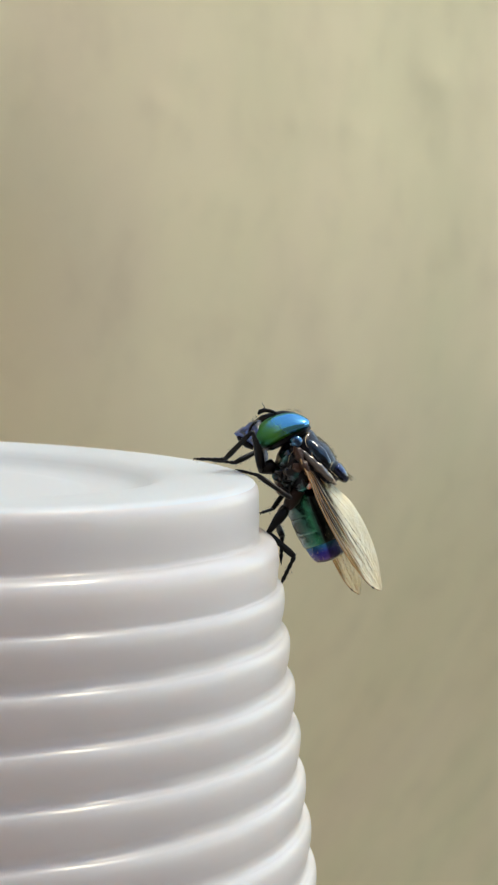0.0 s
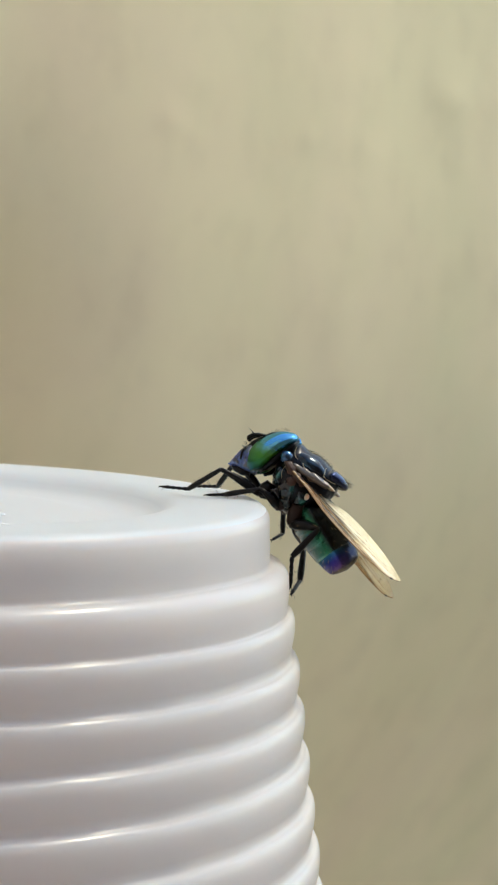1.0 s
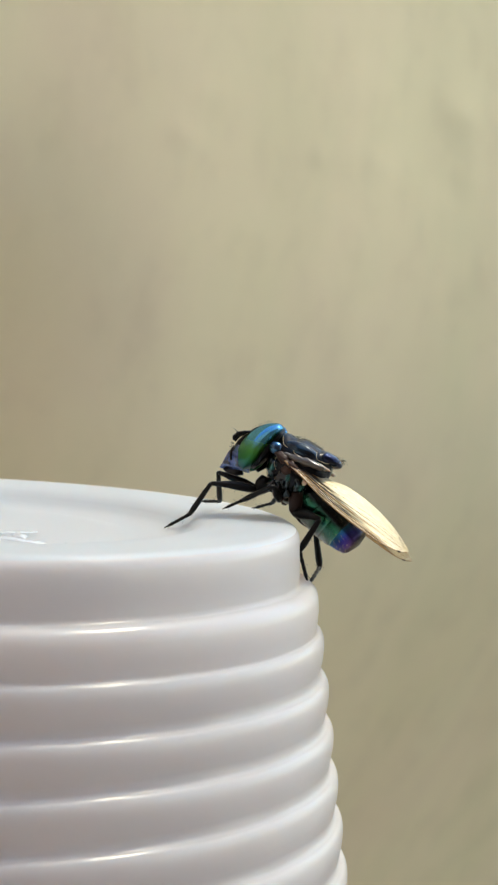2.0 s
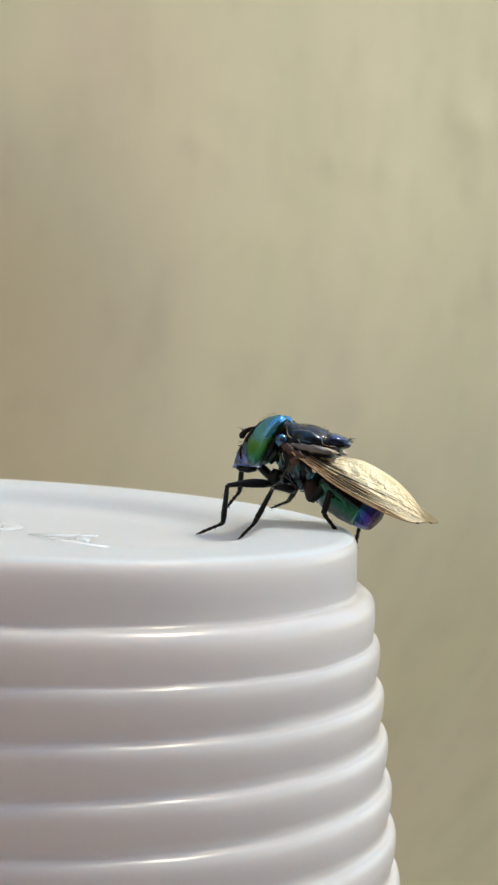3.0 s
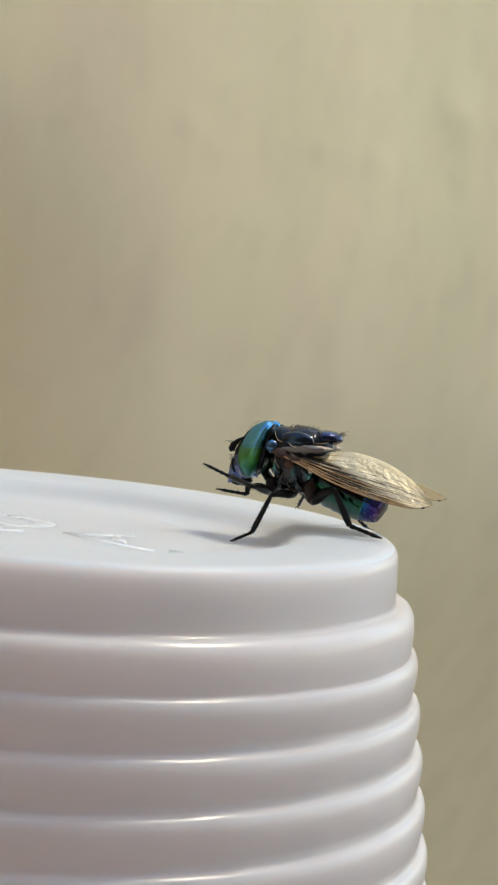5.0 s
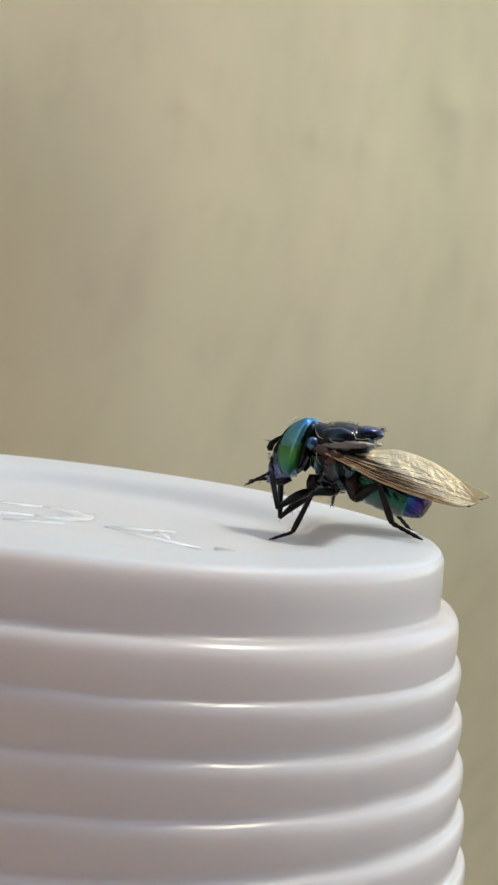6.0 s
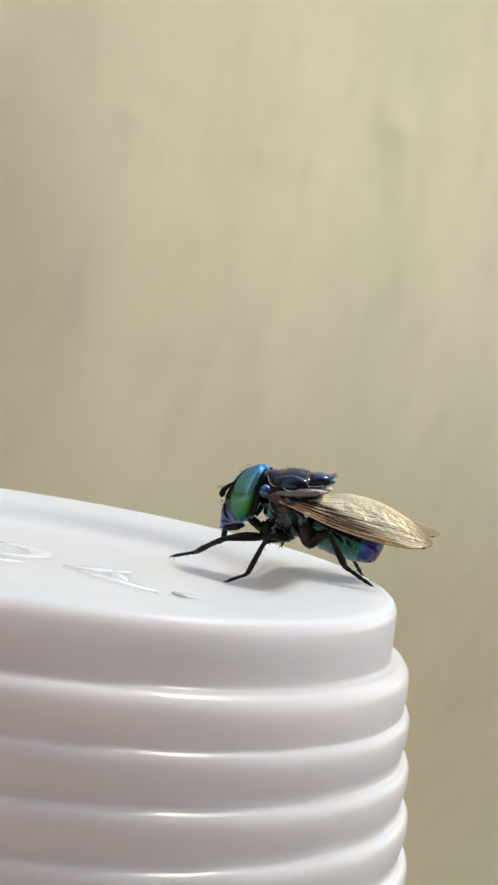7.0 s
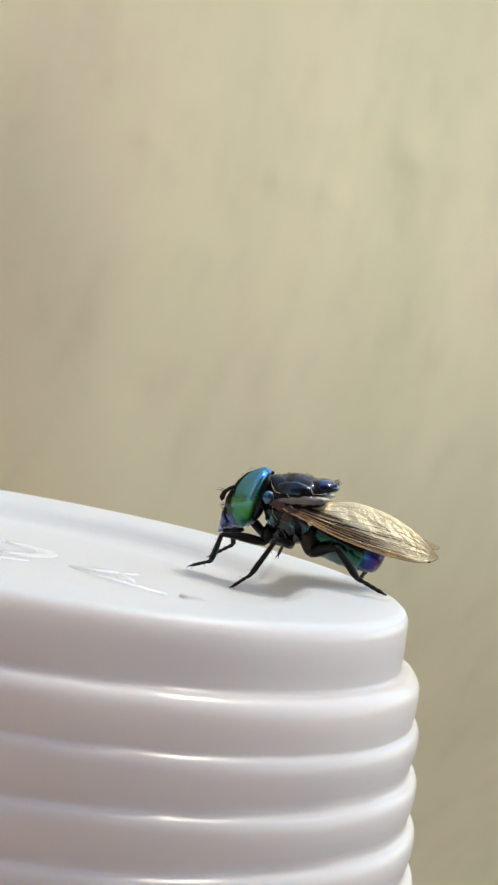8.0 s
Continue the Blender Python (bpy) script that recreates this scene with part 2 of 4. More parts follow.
m_tail = shell("abdomen_tip_cuticle", [(0.40, (0.02, 0.05, 0.16)), (0.54, (0.05, 0.04, 0.24)), (0.61, (0.01, 0.04, 0.16))], 600, 0.3, 0.95, 0.25, 0.3, 0.2)
n_, l_, b_ = nodes(m_tail)
tc_ = n_.new("ShaderNodeTexCoord")
sx = n_.new("ShaderNodeSeparateXYZ")
l_.new(tc_.outputs["Object"], sx.inputs[0])
band_at, dark_at = n_.new("ShaderNodeMapRange"), n_.new("ShaderNodeMapRange")
band_at.inputs[1].default_value, band_at.inputs[2].default_value = -0.0034, -0.0047
dark_at.inputs[1].default_value, dark_at.inputs[2].default_value = -0.0004, 0.0006
l_.new(sx.outputs[0], band_at.inputs[0])
l_.new(sx.outputs[2], dark_at.inputs[0])
bands = ramp(m_tail, band_at.outputs[0], [(0.0, (0.02, 0.22, 0.24)), (0.25, (0.02, 0.12, 0.34)), (0.5, (0.035, 0.03, 0.30)), (0.8, (0.09, 0.04, 0.20)), (1.0, (0.10, 0.06, 0.06))])
patch = ramp(m_tail, noise_tex(m_tail, 900, 3).outputs[0], [(0.38, (0.25, 0.25, 0.25)), (0.55, (1.0, 1.0, 1.0))])
back_dark = ramp(m_tail, dark_at.outputs[0], [(0.0, (1.0, 1.0, 1.0)), (1.0, (0.05, 0.08, 0.10))])
l_.new(mix(m_tail, mix(m_tail, bands, patch, 0.7, "MULTIPLY"), back_dark, 1.0, "MULTIPLY"), b_.inputs["Base Color"])

# wing membrane: straw-gold and crinkled outside, clear with brown streaks towards the root
m_wing = bpy.data.materials.new("wing_membrane")
m_wing.use_nodes = True
n_, l_ = m_wing.node_tree.nodes, m_wing.node_tree.links
n_.remove(n_["Principled BSDF"])


def calc(op, a, b, c=None):
    x = n_.new("ShaderNodeMath")
    x.operation = op
    for k, val in enumerate((a, b, c)):
        if isinstance(val, (int, float)):
            x.inputs[k].default_value = val
        elif val is not None:
            l_.new(val, x.inputs[k])
    return x.outputs[0]


def span(val, lo, hi, a, b):
    x = n_.new("ShaderNodeMapRange")
    x.interpolation_type = "SMOOTHSTEP"
    for k, w in enumerate((lo, hi, a, b)):
        x.inputs[k + 1].default_value = w
    l_.new(val, x.inputs[0])
    return x.outputs[0]


def blend(a, b, fac):
    x = n_.new("ShaderNodeMixRGB")
    for k, val in enumerate((fac, a, b)):
        if isinstance(val, tuple):
            x.inputs[k].default_value = (*val, 1)
        elif isinstance(val, (int, float)):
            x.inputs[k].default_value = val
        else:
            l_.new(val, x.inputs[k])
    return x.outputs[0]


tc_ = n_.new("ShaderNodeTexCoord")
sx = n_.new("ShaderNodeSeparateXYZ")
l_.new(tc_.outputs["UV"], sx.inputs[0])
wu, wv = sx.outputs[0], sx.outputs[1]        # along the wing, and from its front edge to its rear
mp = n_.new("ShaderNodeMapping")
mp.inputs["Scale"].default_value = (2.2, 20.0, 1.0)
l_.new(tc_.outputs["UV"], mp.inputs[0])
nz = n_.new("ShaderNodeTexNoise")
nz.inputs["Scale"].default_value, nz.inputs["Detail"].default_value = 1.0, 3
l_.new(mp.outputs[0], nz.inputs["Vector"])
fine = n_.new("ShaderNodeTexNoise")
fine.inputs["Scale"].default_value, fine.inputs["Detail"].default_value = 1900, 4
l_.new(tc_.outputs["Object"], fine.inputs["Vector"])
mq = n_.new("ShaderNodeMapping")
mq.inputs["Scale"].default_value = (56.0, 24.0, 1.0)
l_.new(tc_.outputs["UV"], mq.inputs[0])
cell = n_.new("ShaderNodeTexVoronoi")
cell.feature = "DISTANCE_TO_EDGE"
cell.inputs["Scale"].default_value = 1.0
l_.new(mq.outputs[0], cell.inputs["Vector"])
net = span(cell.outputs[0], 0.01, 0.07, 1.0, 0.0)
streak = span(nz.outputs[0], 0.50, 0.60, 0.0, 1.0)
outer = span(calc("MULTIPLY_ADD", wv, 0.72, wu), 0.56, 0.84, 0.0, 1.0)
dense = calc("MAXIMUM", span(outer, 0.0, 1.0, 0.12, 0.7), calc("MULTIPLY", streak, 0.55))
inner_col = blend((0.05, 0.025, 0.012), (0.34, 0.19, 0.07), streak)
outer_col = blend(blend((0.95, 0.88, 0.62), (0.98, 0.96, 0.80), span(fine.outputs[0], 0.4, 0.65, 0.0, 1.0)), (0.50, 0.36, 0.15), calc("MULTIPLY", net, 0.4))
pleat = calc("MULTIPLY", span(nz.outputs[0], 0.42, 0.54, 0.9, 0.0), span(outer, 0.2, 0.95, 1.0, 0.16))
gold = blend(inner_col, blend(outer_col, (0.26, 0.16, 0.07), pleat), outer)
tr, tl, gl, df = (n_.new("ShaderNodeBsdf" + k) for k in ("Transparent", "Translucent", "Glossy", "Diffuse"))
tr.inputs[0].default_value = (0.88, 0.79, 0.62, 1)
gl.inputs[1].default_value = 0.4
l_.new(blend((1.0, 0.92, 0.68), (0.08, 0.045, 0.02), calc("MAXIMUM", pleat, calc("MULTIPLY", net, 0.4))), gl.inputs[0])
l_.new(gold, tl.inputs[0])
l_.new(gold, df.inputs[0])
bp = n_.new("ShaderNodeBump")
bp.inputs["Strength"].default_value, bp.inputs["Distance"].default_value = 0.6, 0.00009
l_.new(calc("ADD", fine.outputs[0], calc("MULTIPLY", cell.outputs[0], 0.8)), bp.inputs["Height"])
for k in (gl, df, tl):
    l_.new(bp.outputs[0], k.inputs["Normal"])
a1, a2, a3 = (n_.new("ShaderNodeMixShader") for _ in range(3))
a1.inputs[0].default_value = 0.7
l_.new(tl.outputs[0], a1.inputs[1]); l_.new(df.outputs[0], a1.inputs[2])
a2.inputs[0].default_value = 0.42
l_.new(a1.outputs[0], a2.inputs[1]); l_.new(gl.outputs[0], a2.inputs[2])
l_.new(tr.outputs[0], a3.inputs[1]); l_.new(a2.outputs[0], a3.inputs[2])
l_.new(dense, a3.inputs[0])
l_.new(a3.outputs[0], n_["Material Output"].inputs[0])
m_vein = mat("wing_vein", (0.40, 0.22, 0.08), 0.26, Coat_Weight=0.8)
m_darkvein = mat("dark_wing_vein", (0.03, 0.016, 0.009), 0.35)
m_spot = mat("wing_spot", (0.03, 0.02, 0.012), 0.5)


# ---- mesh helpers ----
def link(name, bm, material, smooth=True):
    me = bpy.data.meshes.new(name)
    bmesh.ops.recalc_face_normals(bm, faces=bm.faces)
    bm.to_mesh(me)
    bm.free()
    me.materials.append(material)
    for p in me.polygons:
        p.use_smooth = smooth
    return new(name, me)


def lumpy(bm, size, amount):
    """Uneven skin: push every corner by noise; mm."""
    bm.normal_update()
    for v in bm.verts:
        v.co += v.normal * noise.noise(v.co / MM / size) * amount * MM


def part(name, bm, material, parent, label=""):
    ob = link(name, bm, material)
    ob.parent = parent
    return tagged(ob, label)


def lathe(bm, profile, seg):
    """A closed body of revolution about z from (radius, height) pairs in mm, from axis to axis."""
    rings = []
    for r, z in profile:
        if r < 1e-6:
            rings.append([bm.verts.new((0, 0, z * MM))])
        else:
            rings.append([bm.verts.new((r * MM * math.cos(2 * math.pi * k / seg), r * MM * math.sin(2 * math.pi * k / seg), z * MM)) for k in range(seg)])
    for a, b in zip(rings, rings[1:]):
        for k in range(seg):
            j = (k + 1) % seg
            f = [a[k % len(a)], b[k % len(b)], b[j % len(b)], a[j % len(a)]]
            f = [v for i, v in enumerate(f) if v not in f[:i]]
            if len(f) > 2:
                bm.faces.new(f)


def loft(bm, sections, seg=28, power=2.0):
    """A closed body along x through elliptic sections (x, y, z, half width, half height) in mm."""
    rings = []
    for x, y, z, ry, rz in sections:
        ring = []
        for k in range(seg):
            a = 2 * math.pi * k / seg
            c, s = math.cos(a), math.sin(a)
            e = 2 / power
            ring.append(bm.verts.new((x * MM, (y + ry * math.copysign(abs(c) ** e, c)) * MM, (z + rz * math.copysign(abs(s) ** e, s)) * MM)))
        rings.append(ring)
    for a, b in zip(rings, rings[1:]):
        for k in range(seg):
            j = (k + 1) % seg
            bm.faces.new((a[k], b[k], b[j], a[j]))
    bm.faces.new(rings[0])
    bm.faces.new(rings[-1])


def smooth_sections(rows, n=26):
    rows = np.array(rows, float)
    d = np.concatenate([[0], np.cumsum(np.hypot(np.diff(rows[:, 0]), np.diff(rows[:, 4]) * 0.7))])
    u = np.linspace(0, d[-1], n)
    out = []
    for c in range(rows.shape[1]):
        y = rows[:, c]
        g = np.gradient(y, d)
        i = np.clip(np.searchsorted(d, u, side="right") - 1, 0, len(d) - 2)
        h = d[i + 1] - d[i]
        t = (u - d[i]) / h
        out.append((2 * t**3 - 3 * t**2 + 1) * y[i] + (t**3 - 2 * t**2 + t) * h * g[i] + (-2 * t**3 + 3 * t**2) * y[i + 1] + (t**3 - t**2) * h * g[i + 1])
    res = np.stack(out, 1)
    res[:, 3:] = np.maximum(res[:, 3:], 0.05)
    return res


def ellipsoid(bm, centre, radii, tilt=0.0, turn=0.0, seg=28):
    """Tilt in degrees about y (top leans back), then turn about z; mm."""
    m = Matrix.Translation(Vector(centre) * MM) @ Matrix.Rotation(radians(turn), 4, "Z") @ Matrix.Rotation(radians(-tilt), 4, "Y") @ Matrix.Diagonal((*[r * MM for r in radii], 1))
    bmesh.ops.create_uvsphere(bm, u_segments=seg, v_segments=seg * 2 // 3, radius=1, matrix=m)


def tube(bm, points, radii, seg=8):
    """A tapered round rod through points; mm."""
    rings, pts = [], [Vector(p) for p in points]
    side = None
    for i, p in enumerate(pts):
        d = (pts[min(i + 1, len(pts) - 1)] - pts[max(i - 1, 0)]).normalized()
        side = d.cross(Vector((0.31, 0.87, 0.39))).normalized() if side is None else (side - d * side.dot(d)).normalized()
        up = d.cross(side)
        rings.append([bm.verts.new((p + radii[i] * (math.cos(2 * math.pi * k / seg) * side + math.sin(2 * math.pi * k / seg) * up)) * MM) for k in range(seg)])
    for a, b in zip(rings, rings[1:]):
        for k in range(seg):
            j = (k + 1) % seg
            bm.faces.new((a[k], b[k], b[j], a[j]))
    bm.faces.new(rings[0])
    bm.faces.new(rings[-1])


# ---- setting ----
WALL_Y, WALL_TURN = 255.0, 55.5    # mm behind the cup, degrees by which the wall faces right


def soft_step(d, soft):
    """Nought below nought, then a straight rise, rounded between; levels off after 260 mm."""
    d = min(d, 260)
    return soft * math.log1p(math.exp(d / soft)) if d < 20 * soft else d


def build_wall():
    """A plastered wall with slow waves and a few raised flecks, 60 mm behind which lies its flat back."""
    def spread(lo, hi, fine, n):
        u = np.linspace(-1, 1, n)
        return np.sinh(u * 4) / np.sinh(4) * (hi - lo) / 2 + fine
    xs = [x for x in spread(-2500, 2500, 20, 261) if x > -600]
    zs = np.concatenate([-120 - 860 * (np.linspace(1, 0, 24)[:-1] ** 2), np.linspace(-120, 130, 201)[:-1], 130 + 70 * np.linspace(0, 1, 12)])
    flecks = ((51.7, 46.9, 2.6, 0.35), (-28.1, 17.0, 2.8, 0.22), (85.4, 61.3, 4.0, 0.6), (20.0, 40.0, 3.0, 0.25), (48.0, 12.0, 3.2, 0.22), (80.0, 40.0, 3.2, 0.25), (12.0, 2.0, 3.0, 0.2), (-6.0, 55.0, 3.4, 0.25), (29.6, 46.5, 2.6, 0.3), (89.5, 46.9, 2.4, 0.35), (-12.0, 46.0, 2.6, 0.25))
    bm = bmesh.new()
    grid = []
    for z in zs:
        row = []
        for x in xs:
            p = Vector((x / 50, 3.1, z / 80))
            h = 1.3 * noise.noise(p) + 0.3 * noise.noise(p * 2.6) + 0.07 * noise.noise(Vector((x / 8, 7.7, z / 9)))
            # the surface bends back below and at left to imitate shade there
            h -= 0.40 * soft_step(-20 - z, 26) + 0.12 * soft_step(-40 - z, 12) + (0.22 + 0.4 / (1 + math.exp((z - 14) / 12))) * soft_step(-30 - x, 14)
            h += sum(a * math.exp(-((x - fx) ** 2 + (z - fz) ** 2) / (r * r)) for fx, fz, r, a in flecks)
            row.append(bm.verts.new((x * MM, -h * MM, z * MM + TOP)))
        grid.append(row)
    for a, b in zip(grid, grid[1:]):
        for i in range(len(xs) - 1):
            bm.faces.new((a[i], a[i + 1], b[i + 1], b[i]))
    back = [bm.verts.new((x * MM, 120 * MM, z * MM + TOP)) for x, z in ((xs[0], zs[0]), (xs[-1], zs[0]), (xs[-1], zs[-1]), (xs[0], zs[-1]))]
    bm.faces.new(back)
    bm.faces.new([*grid[0], back[1], back[0]])
    bm.faces.new([*reversed(grid[-1]), back[3], back[2]])
    bm.faces.new([back[0], back[3], *[r[0] for r in reversed(grid)]])
    bm.faces.new([back[1], back[2], *[r[-1] for r in reversed(grid)]])
    w = link("wall_back", bm, m_wall)
    w.matrix_basis = pose(0, WALL_Y * MM, 0, 0, 0, WALL_TURN)
    tagged(w, "cream painted plaster wall, faintly stained and bumpy", "wall", kind="structure")


def build_side_walls():
    """Unseen plain walls, added behind and beside the camera to block and bounce light."""
    for name, x, y, turn, length, m in (("blocker_wall_front", 0.92, -0.95, 0, 2.96, m_blocker), ("bounce_wall_left", -0.50, -0.457, 90, 0.86, m_pink)):
        bm = bmesh.new()
        bmesh.ops.create_cube(bm, size=1, matrix=Matrix.Diagonal((length, 0.12, 2.3, 1)))
        bmesh.ops.bevel(bm, geom=bm.edges[:], offset=0.01, segments=2, affect="EDGES")
        w = link(name, bm, m, False)
        w.matrix_basis = pose(x, y, 1.15, 0, 0, turn)
        tagged(w, "plain brown rendered yard wall" if m is m_blocker else "plain pinkish rendered yard wall", "wall", kind="structure")


def build_ground():
    bm = bmesh.new()
    bmesh.ops.create_grid(bm, x_segments=40, y_segments=40, size=40)
    for v in bm.verts:
        v.co.z = -0.0002
    tagged(link("ground", bm, m_ground), "grey weathered concrete floor", "floor", kind="structure")


def build_ledge():
    """The unseen block on which the cup stands, widened leftwards to bounce light."""
    bm = bmesh.new()
    bmesh.ops.create_cube(bm, size=1, matrix=Matrix.Translation((-0.185, -0.12, LEDGE / 2)) @ Matrix.Diagonal((0.49, 0.36, LEDGE, 1)))
    bmesh.ops.bevel(bm, geom=bm.edges[:], offset=0.006, segments=3, affect="EDGES")
    tagged(link("ledge", bm, m_ledge), "worn pinkish tiled ledge under the cup", "ledge", kind="structure")


# ---- the cup ----
def cup_profile():
    pts = [(0, -0.92), (8, -0.92), (10.2, -0.925), (11.0, -0.97), (11.6, -1.05), (12.3, -1.095), (13.6, -1.095), (14.5, -1.03), (15.1, -0.85), (15.5, -0.55), (15.9, -0.25), (16.5, -0.06), (17.4, 0.0), (19.2, 0.03), (20.5, 0.02)]
    for k in range(7):                                  # rounded upper edge
        a = radians(90 - 15 * k)
        pts.append((21.15 + 0.8 * math.cos(a), -0.8 + 0.8 * math.sin(a)))
    pts += [(21.99, -1.6), (22.05, -2.5), (22.05, -3.14), (22.08, -3.31), (22.2, -3.40), (22.40, -3.41)]
    for k in range(1, 6):                               # wide first shoulder
        a = radians(90 - 18 * k)
        pts.append((22.45 + 0.80 * math.cos(a), -4.29 + 0.88 * math.sin(a)))
    pts += [(23.30, -4.8), (23.29, -5.3), (23.25, -6.0)]
    for i in range(24):                                 # ribs
        r, z = 23.30 + 0.425 * i, -6.12 - 2.764 * i
        pts += [(r - 0.05, z), (r + 0.06, z - 0.04)]
        for k in range(1, 6):
            a = radians(90 - 18 * k)
            pts.append((r + 0.06 + 0.37 * math.cos(a), z - 0.80 + 0.76 * math.sin(a)))
        pts += [(r + 0.435, z - 1.1), (r + 0.40, z - 1.5), (r + 0.31, z - 2.1), (r + 0.22, z - 2.62)]
    r_end = pts[-1][0]
    outer = pts + [(r_end + 0.2, -74.5), (r_end + 0.4, -77.0), (r_end + 1.6, -77.3), (r_end + 2.3, -78.2), (r_end + 2.3, -79.2), (r_end + 1.6, -80.0)]
    inner = [(r_end + 0.6, -80.0), (r_end - 0.2, -77.5), (22.6, -6.0), (21.62, -3.4), (21.4, -1.6), (20.8, -0.62), (17.0, -0.6), (15.2, -1.5), (13.5, -1.62), (0, -1.5)]
    return outer + inner


def build_cup():
    cup = tagged(new("cup"), "white ribbed plastic cup standing upside down", "cup")
    bm = bmesh.new()
    lathe(bm, cup_profile(), 256)
    for v in bm.verts:                                  # slightly uneven moulding
        x, y, z = v.co / MM
        if x * x + y * y > 441 and z < -1:
            a = math.atan2(y, x)
            v.co.z += 0.06 * MM * noise.noise(Vector((9 * math.cos(a), 9 * math.sin(a), z * 0.4)))
    body = part("body", bm, m_cup, cup)
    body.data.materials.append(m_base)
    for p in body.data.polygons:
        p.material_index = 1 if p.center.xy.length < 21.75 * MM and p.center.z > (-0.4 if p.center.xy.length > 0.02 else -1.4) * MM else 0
    # raised moulding marks on the base
    for path, width in MARKS:
        bm = bmesh.new()
        ribbon(bm, path, width)
        part("moulding_mark", bm, m_mark, cup, "raised polished moulding mark")
    cup.matrix_basis = Matrix.Translation((0, 0, TOP))


def ribbon(bm, path, width):
    """A low rounded ridge along a path on the base; mm."""
    rings, n = [], len(path) - 1
    for i, p in enumerate(path):
        d = (Vector(path[min(i + 1, n)]) - Vector(path[max(i - 1, 0)])).normalized()
        w = width * (0.5 if i in (0, n) else 1.7)
        ring = []
        for k in range(9):
            c = k / 4 - 1
            ring.append(bm.verts.new(Vector((p[0] - d.y * w * c, p[1] + d.x * w * c, -0.925 + 0.07 * (1 - c * c) ** 2)) * MM))
        for c in (1, -1):
            ring.append(bm.verts.new(Vector((p[0] - d.y * w * c, p[1] + d.x * w * c, -1.15)) * MM))
        rings.append(ring)
    for a, b in zip(rings, rings[1:]):
        for k in range(11):
            j = (k + 1) % 11
            bm.faces.new((a[k], b[k], b[j], a[j]))
    bm.faces.new(rings[0])
    bm.faces.new(rings[-1])


def arc(cx, cy, r, a, b, n=10):
    return [(cx + r * math.cos(radians(a + (b - a) * k / n)), cy + r * math.sin(radians(a + (b - a) * k / n))) for k in range(n + 1)]


MARKS = ((((2.8, -3.6), (4.7, -2.8), (6.6, -2.0)), 0.38), (((2.8, -3.6), (5.4, -5.5), (8.2, -7.4)), 0.38), (((5.6, -2.7), (6.0, -4.2), (6.4, -5.6)), 0.3),
         (arc(-0.9, -0.5, 2.2, -100, 100), 0.4), (((-1.3, -2.7), (-3.0, -2.9), (-4.6, -3.0)), 0.38), (((-1.3, 1.7), (-3.0, 1.6), (-4.6, 1.5)), 0.38),
         (((-2.6, -5.8), (-0.6, -4.9), (0.6, -4.6)), 0.35), (((9.0, -6.6), (10.2, -7.2), (11.4, -7.9)), 0.25),
         (arc(-7.6, -1.0, 2.3, 0, 350, 18), 0.38), (((-11.0, -4.0), (-11.2, -1.0), (-11.0, 2.0)), 0.38), (((-11.0, -4.0), (-12.6, -4.2), (-13.2, -4.1)), 0.35))


# ---- the fly ----
COSTA = ((0.7, 1.9, 0.35), (-0.9, 2.25, -0.6), (-2.5, 2.4, -1.58), (-4.8, 2.6, -2.66), (-6.7, 2.65, -3.28), (-7.8, 2.6, -3.42), (-8.42, 2.5, -3.22))
TRAIL = ((0.5, 1.5, 0.5), (-1.2, 1.2, 0.48), (-2.6, 0.9, 0.36), (-3.9, 0.9, 0.24), (-5.65, 1.1, -0.5), (-7.15, 1.65, -1.62), (-8.38, 2.5, -3.05))
HIPS = {"front": (1.7, 0.8, -1.95), "middle": (0.15, 1.1, -2.2), "hind": (-0.95, 1.1, -2.7)}
BONES = {"front": (2.95, 2.5, 1.75), "middle": (1.9, 2.5, 1.3), "hind": (2.0, 2.3, 1.9)}


def spline(points, u):
    p = np.array(points, float)
    x = u * (len(p) - 1)
    i = min(int(x), len(p) - 2)
    t = x - i
    a, b, c, d = p[max(i - 1, 0)], p[i], p[i + 1], p[min(i + 2, len(p) - 1)]
    return 0.5 * (2 * b + (c - a) * t + (2 * a - 5 * b + 4 * c - d) * t * t + (3 * b - a - 3 * c + d) * t**3)


def wing_point(u, v, side):
    """u from root to tip, v from the front edge to the rear; pleated along the veins, crinkled outside."""
    p = spline(COSTA, u) * (1 - v) + spline(TRAIL, u) * v
    edge = math.sin(math.pi * min(max(v, 0), 1))
    n = 0.12 * edge * math.sin(math.pi * min(1, u * 1.2))
    n += 0.055 * math.sin(v * 30) * math.exp(-2.2 * v) * min(1, u * 5) * (1 - 0.75 * u)
    n += edge * min(1, max(0, u + 0.4 * v - 0.35) * 3) * (0.035 * noise.noise(Vector((u * 16, v * 5, 3.3 * side))) + 0.03 * noise.noise(Vector((u * 42, v * 16, 9.1 * side))))
    p = p + np.array((0, 0.5, 0.8)) * n
    return (p[0], p[1] * side, p[2])


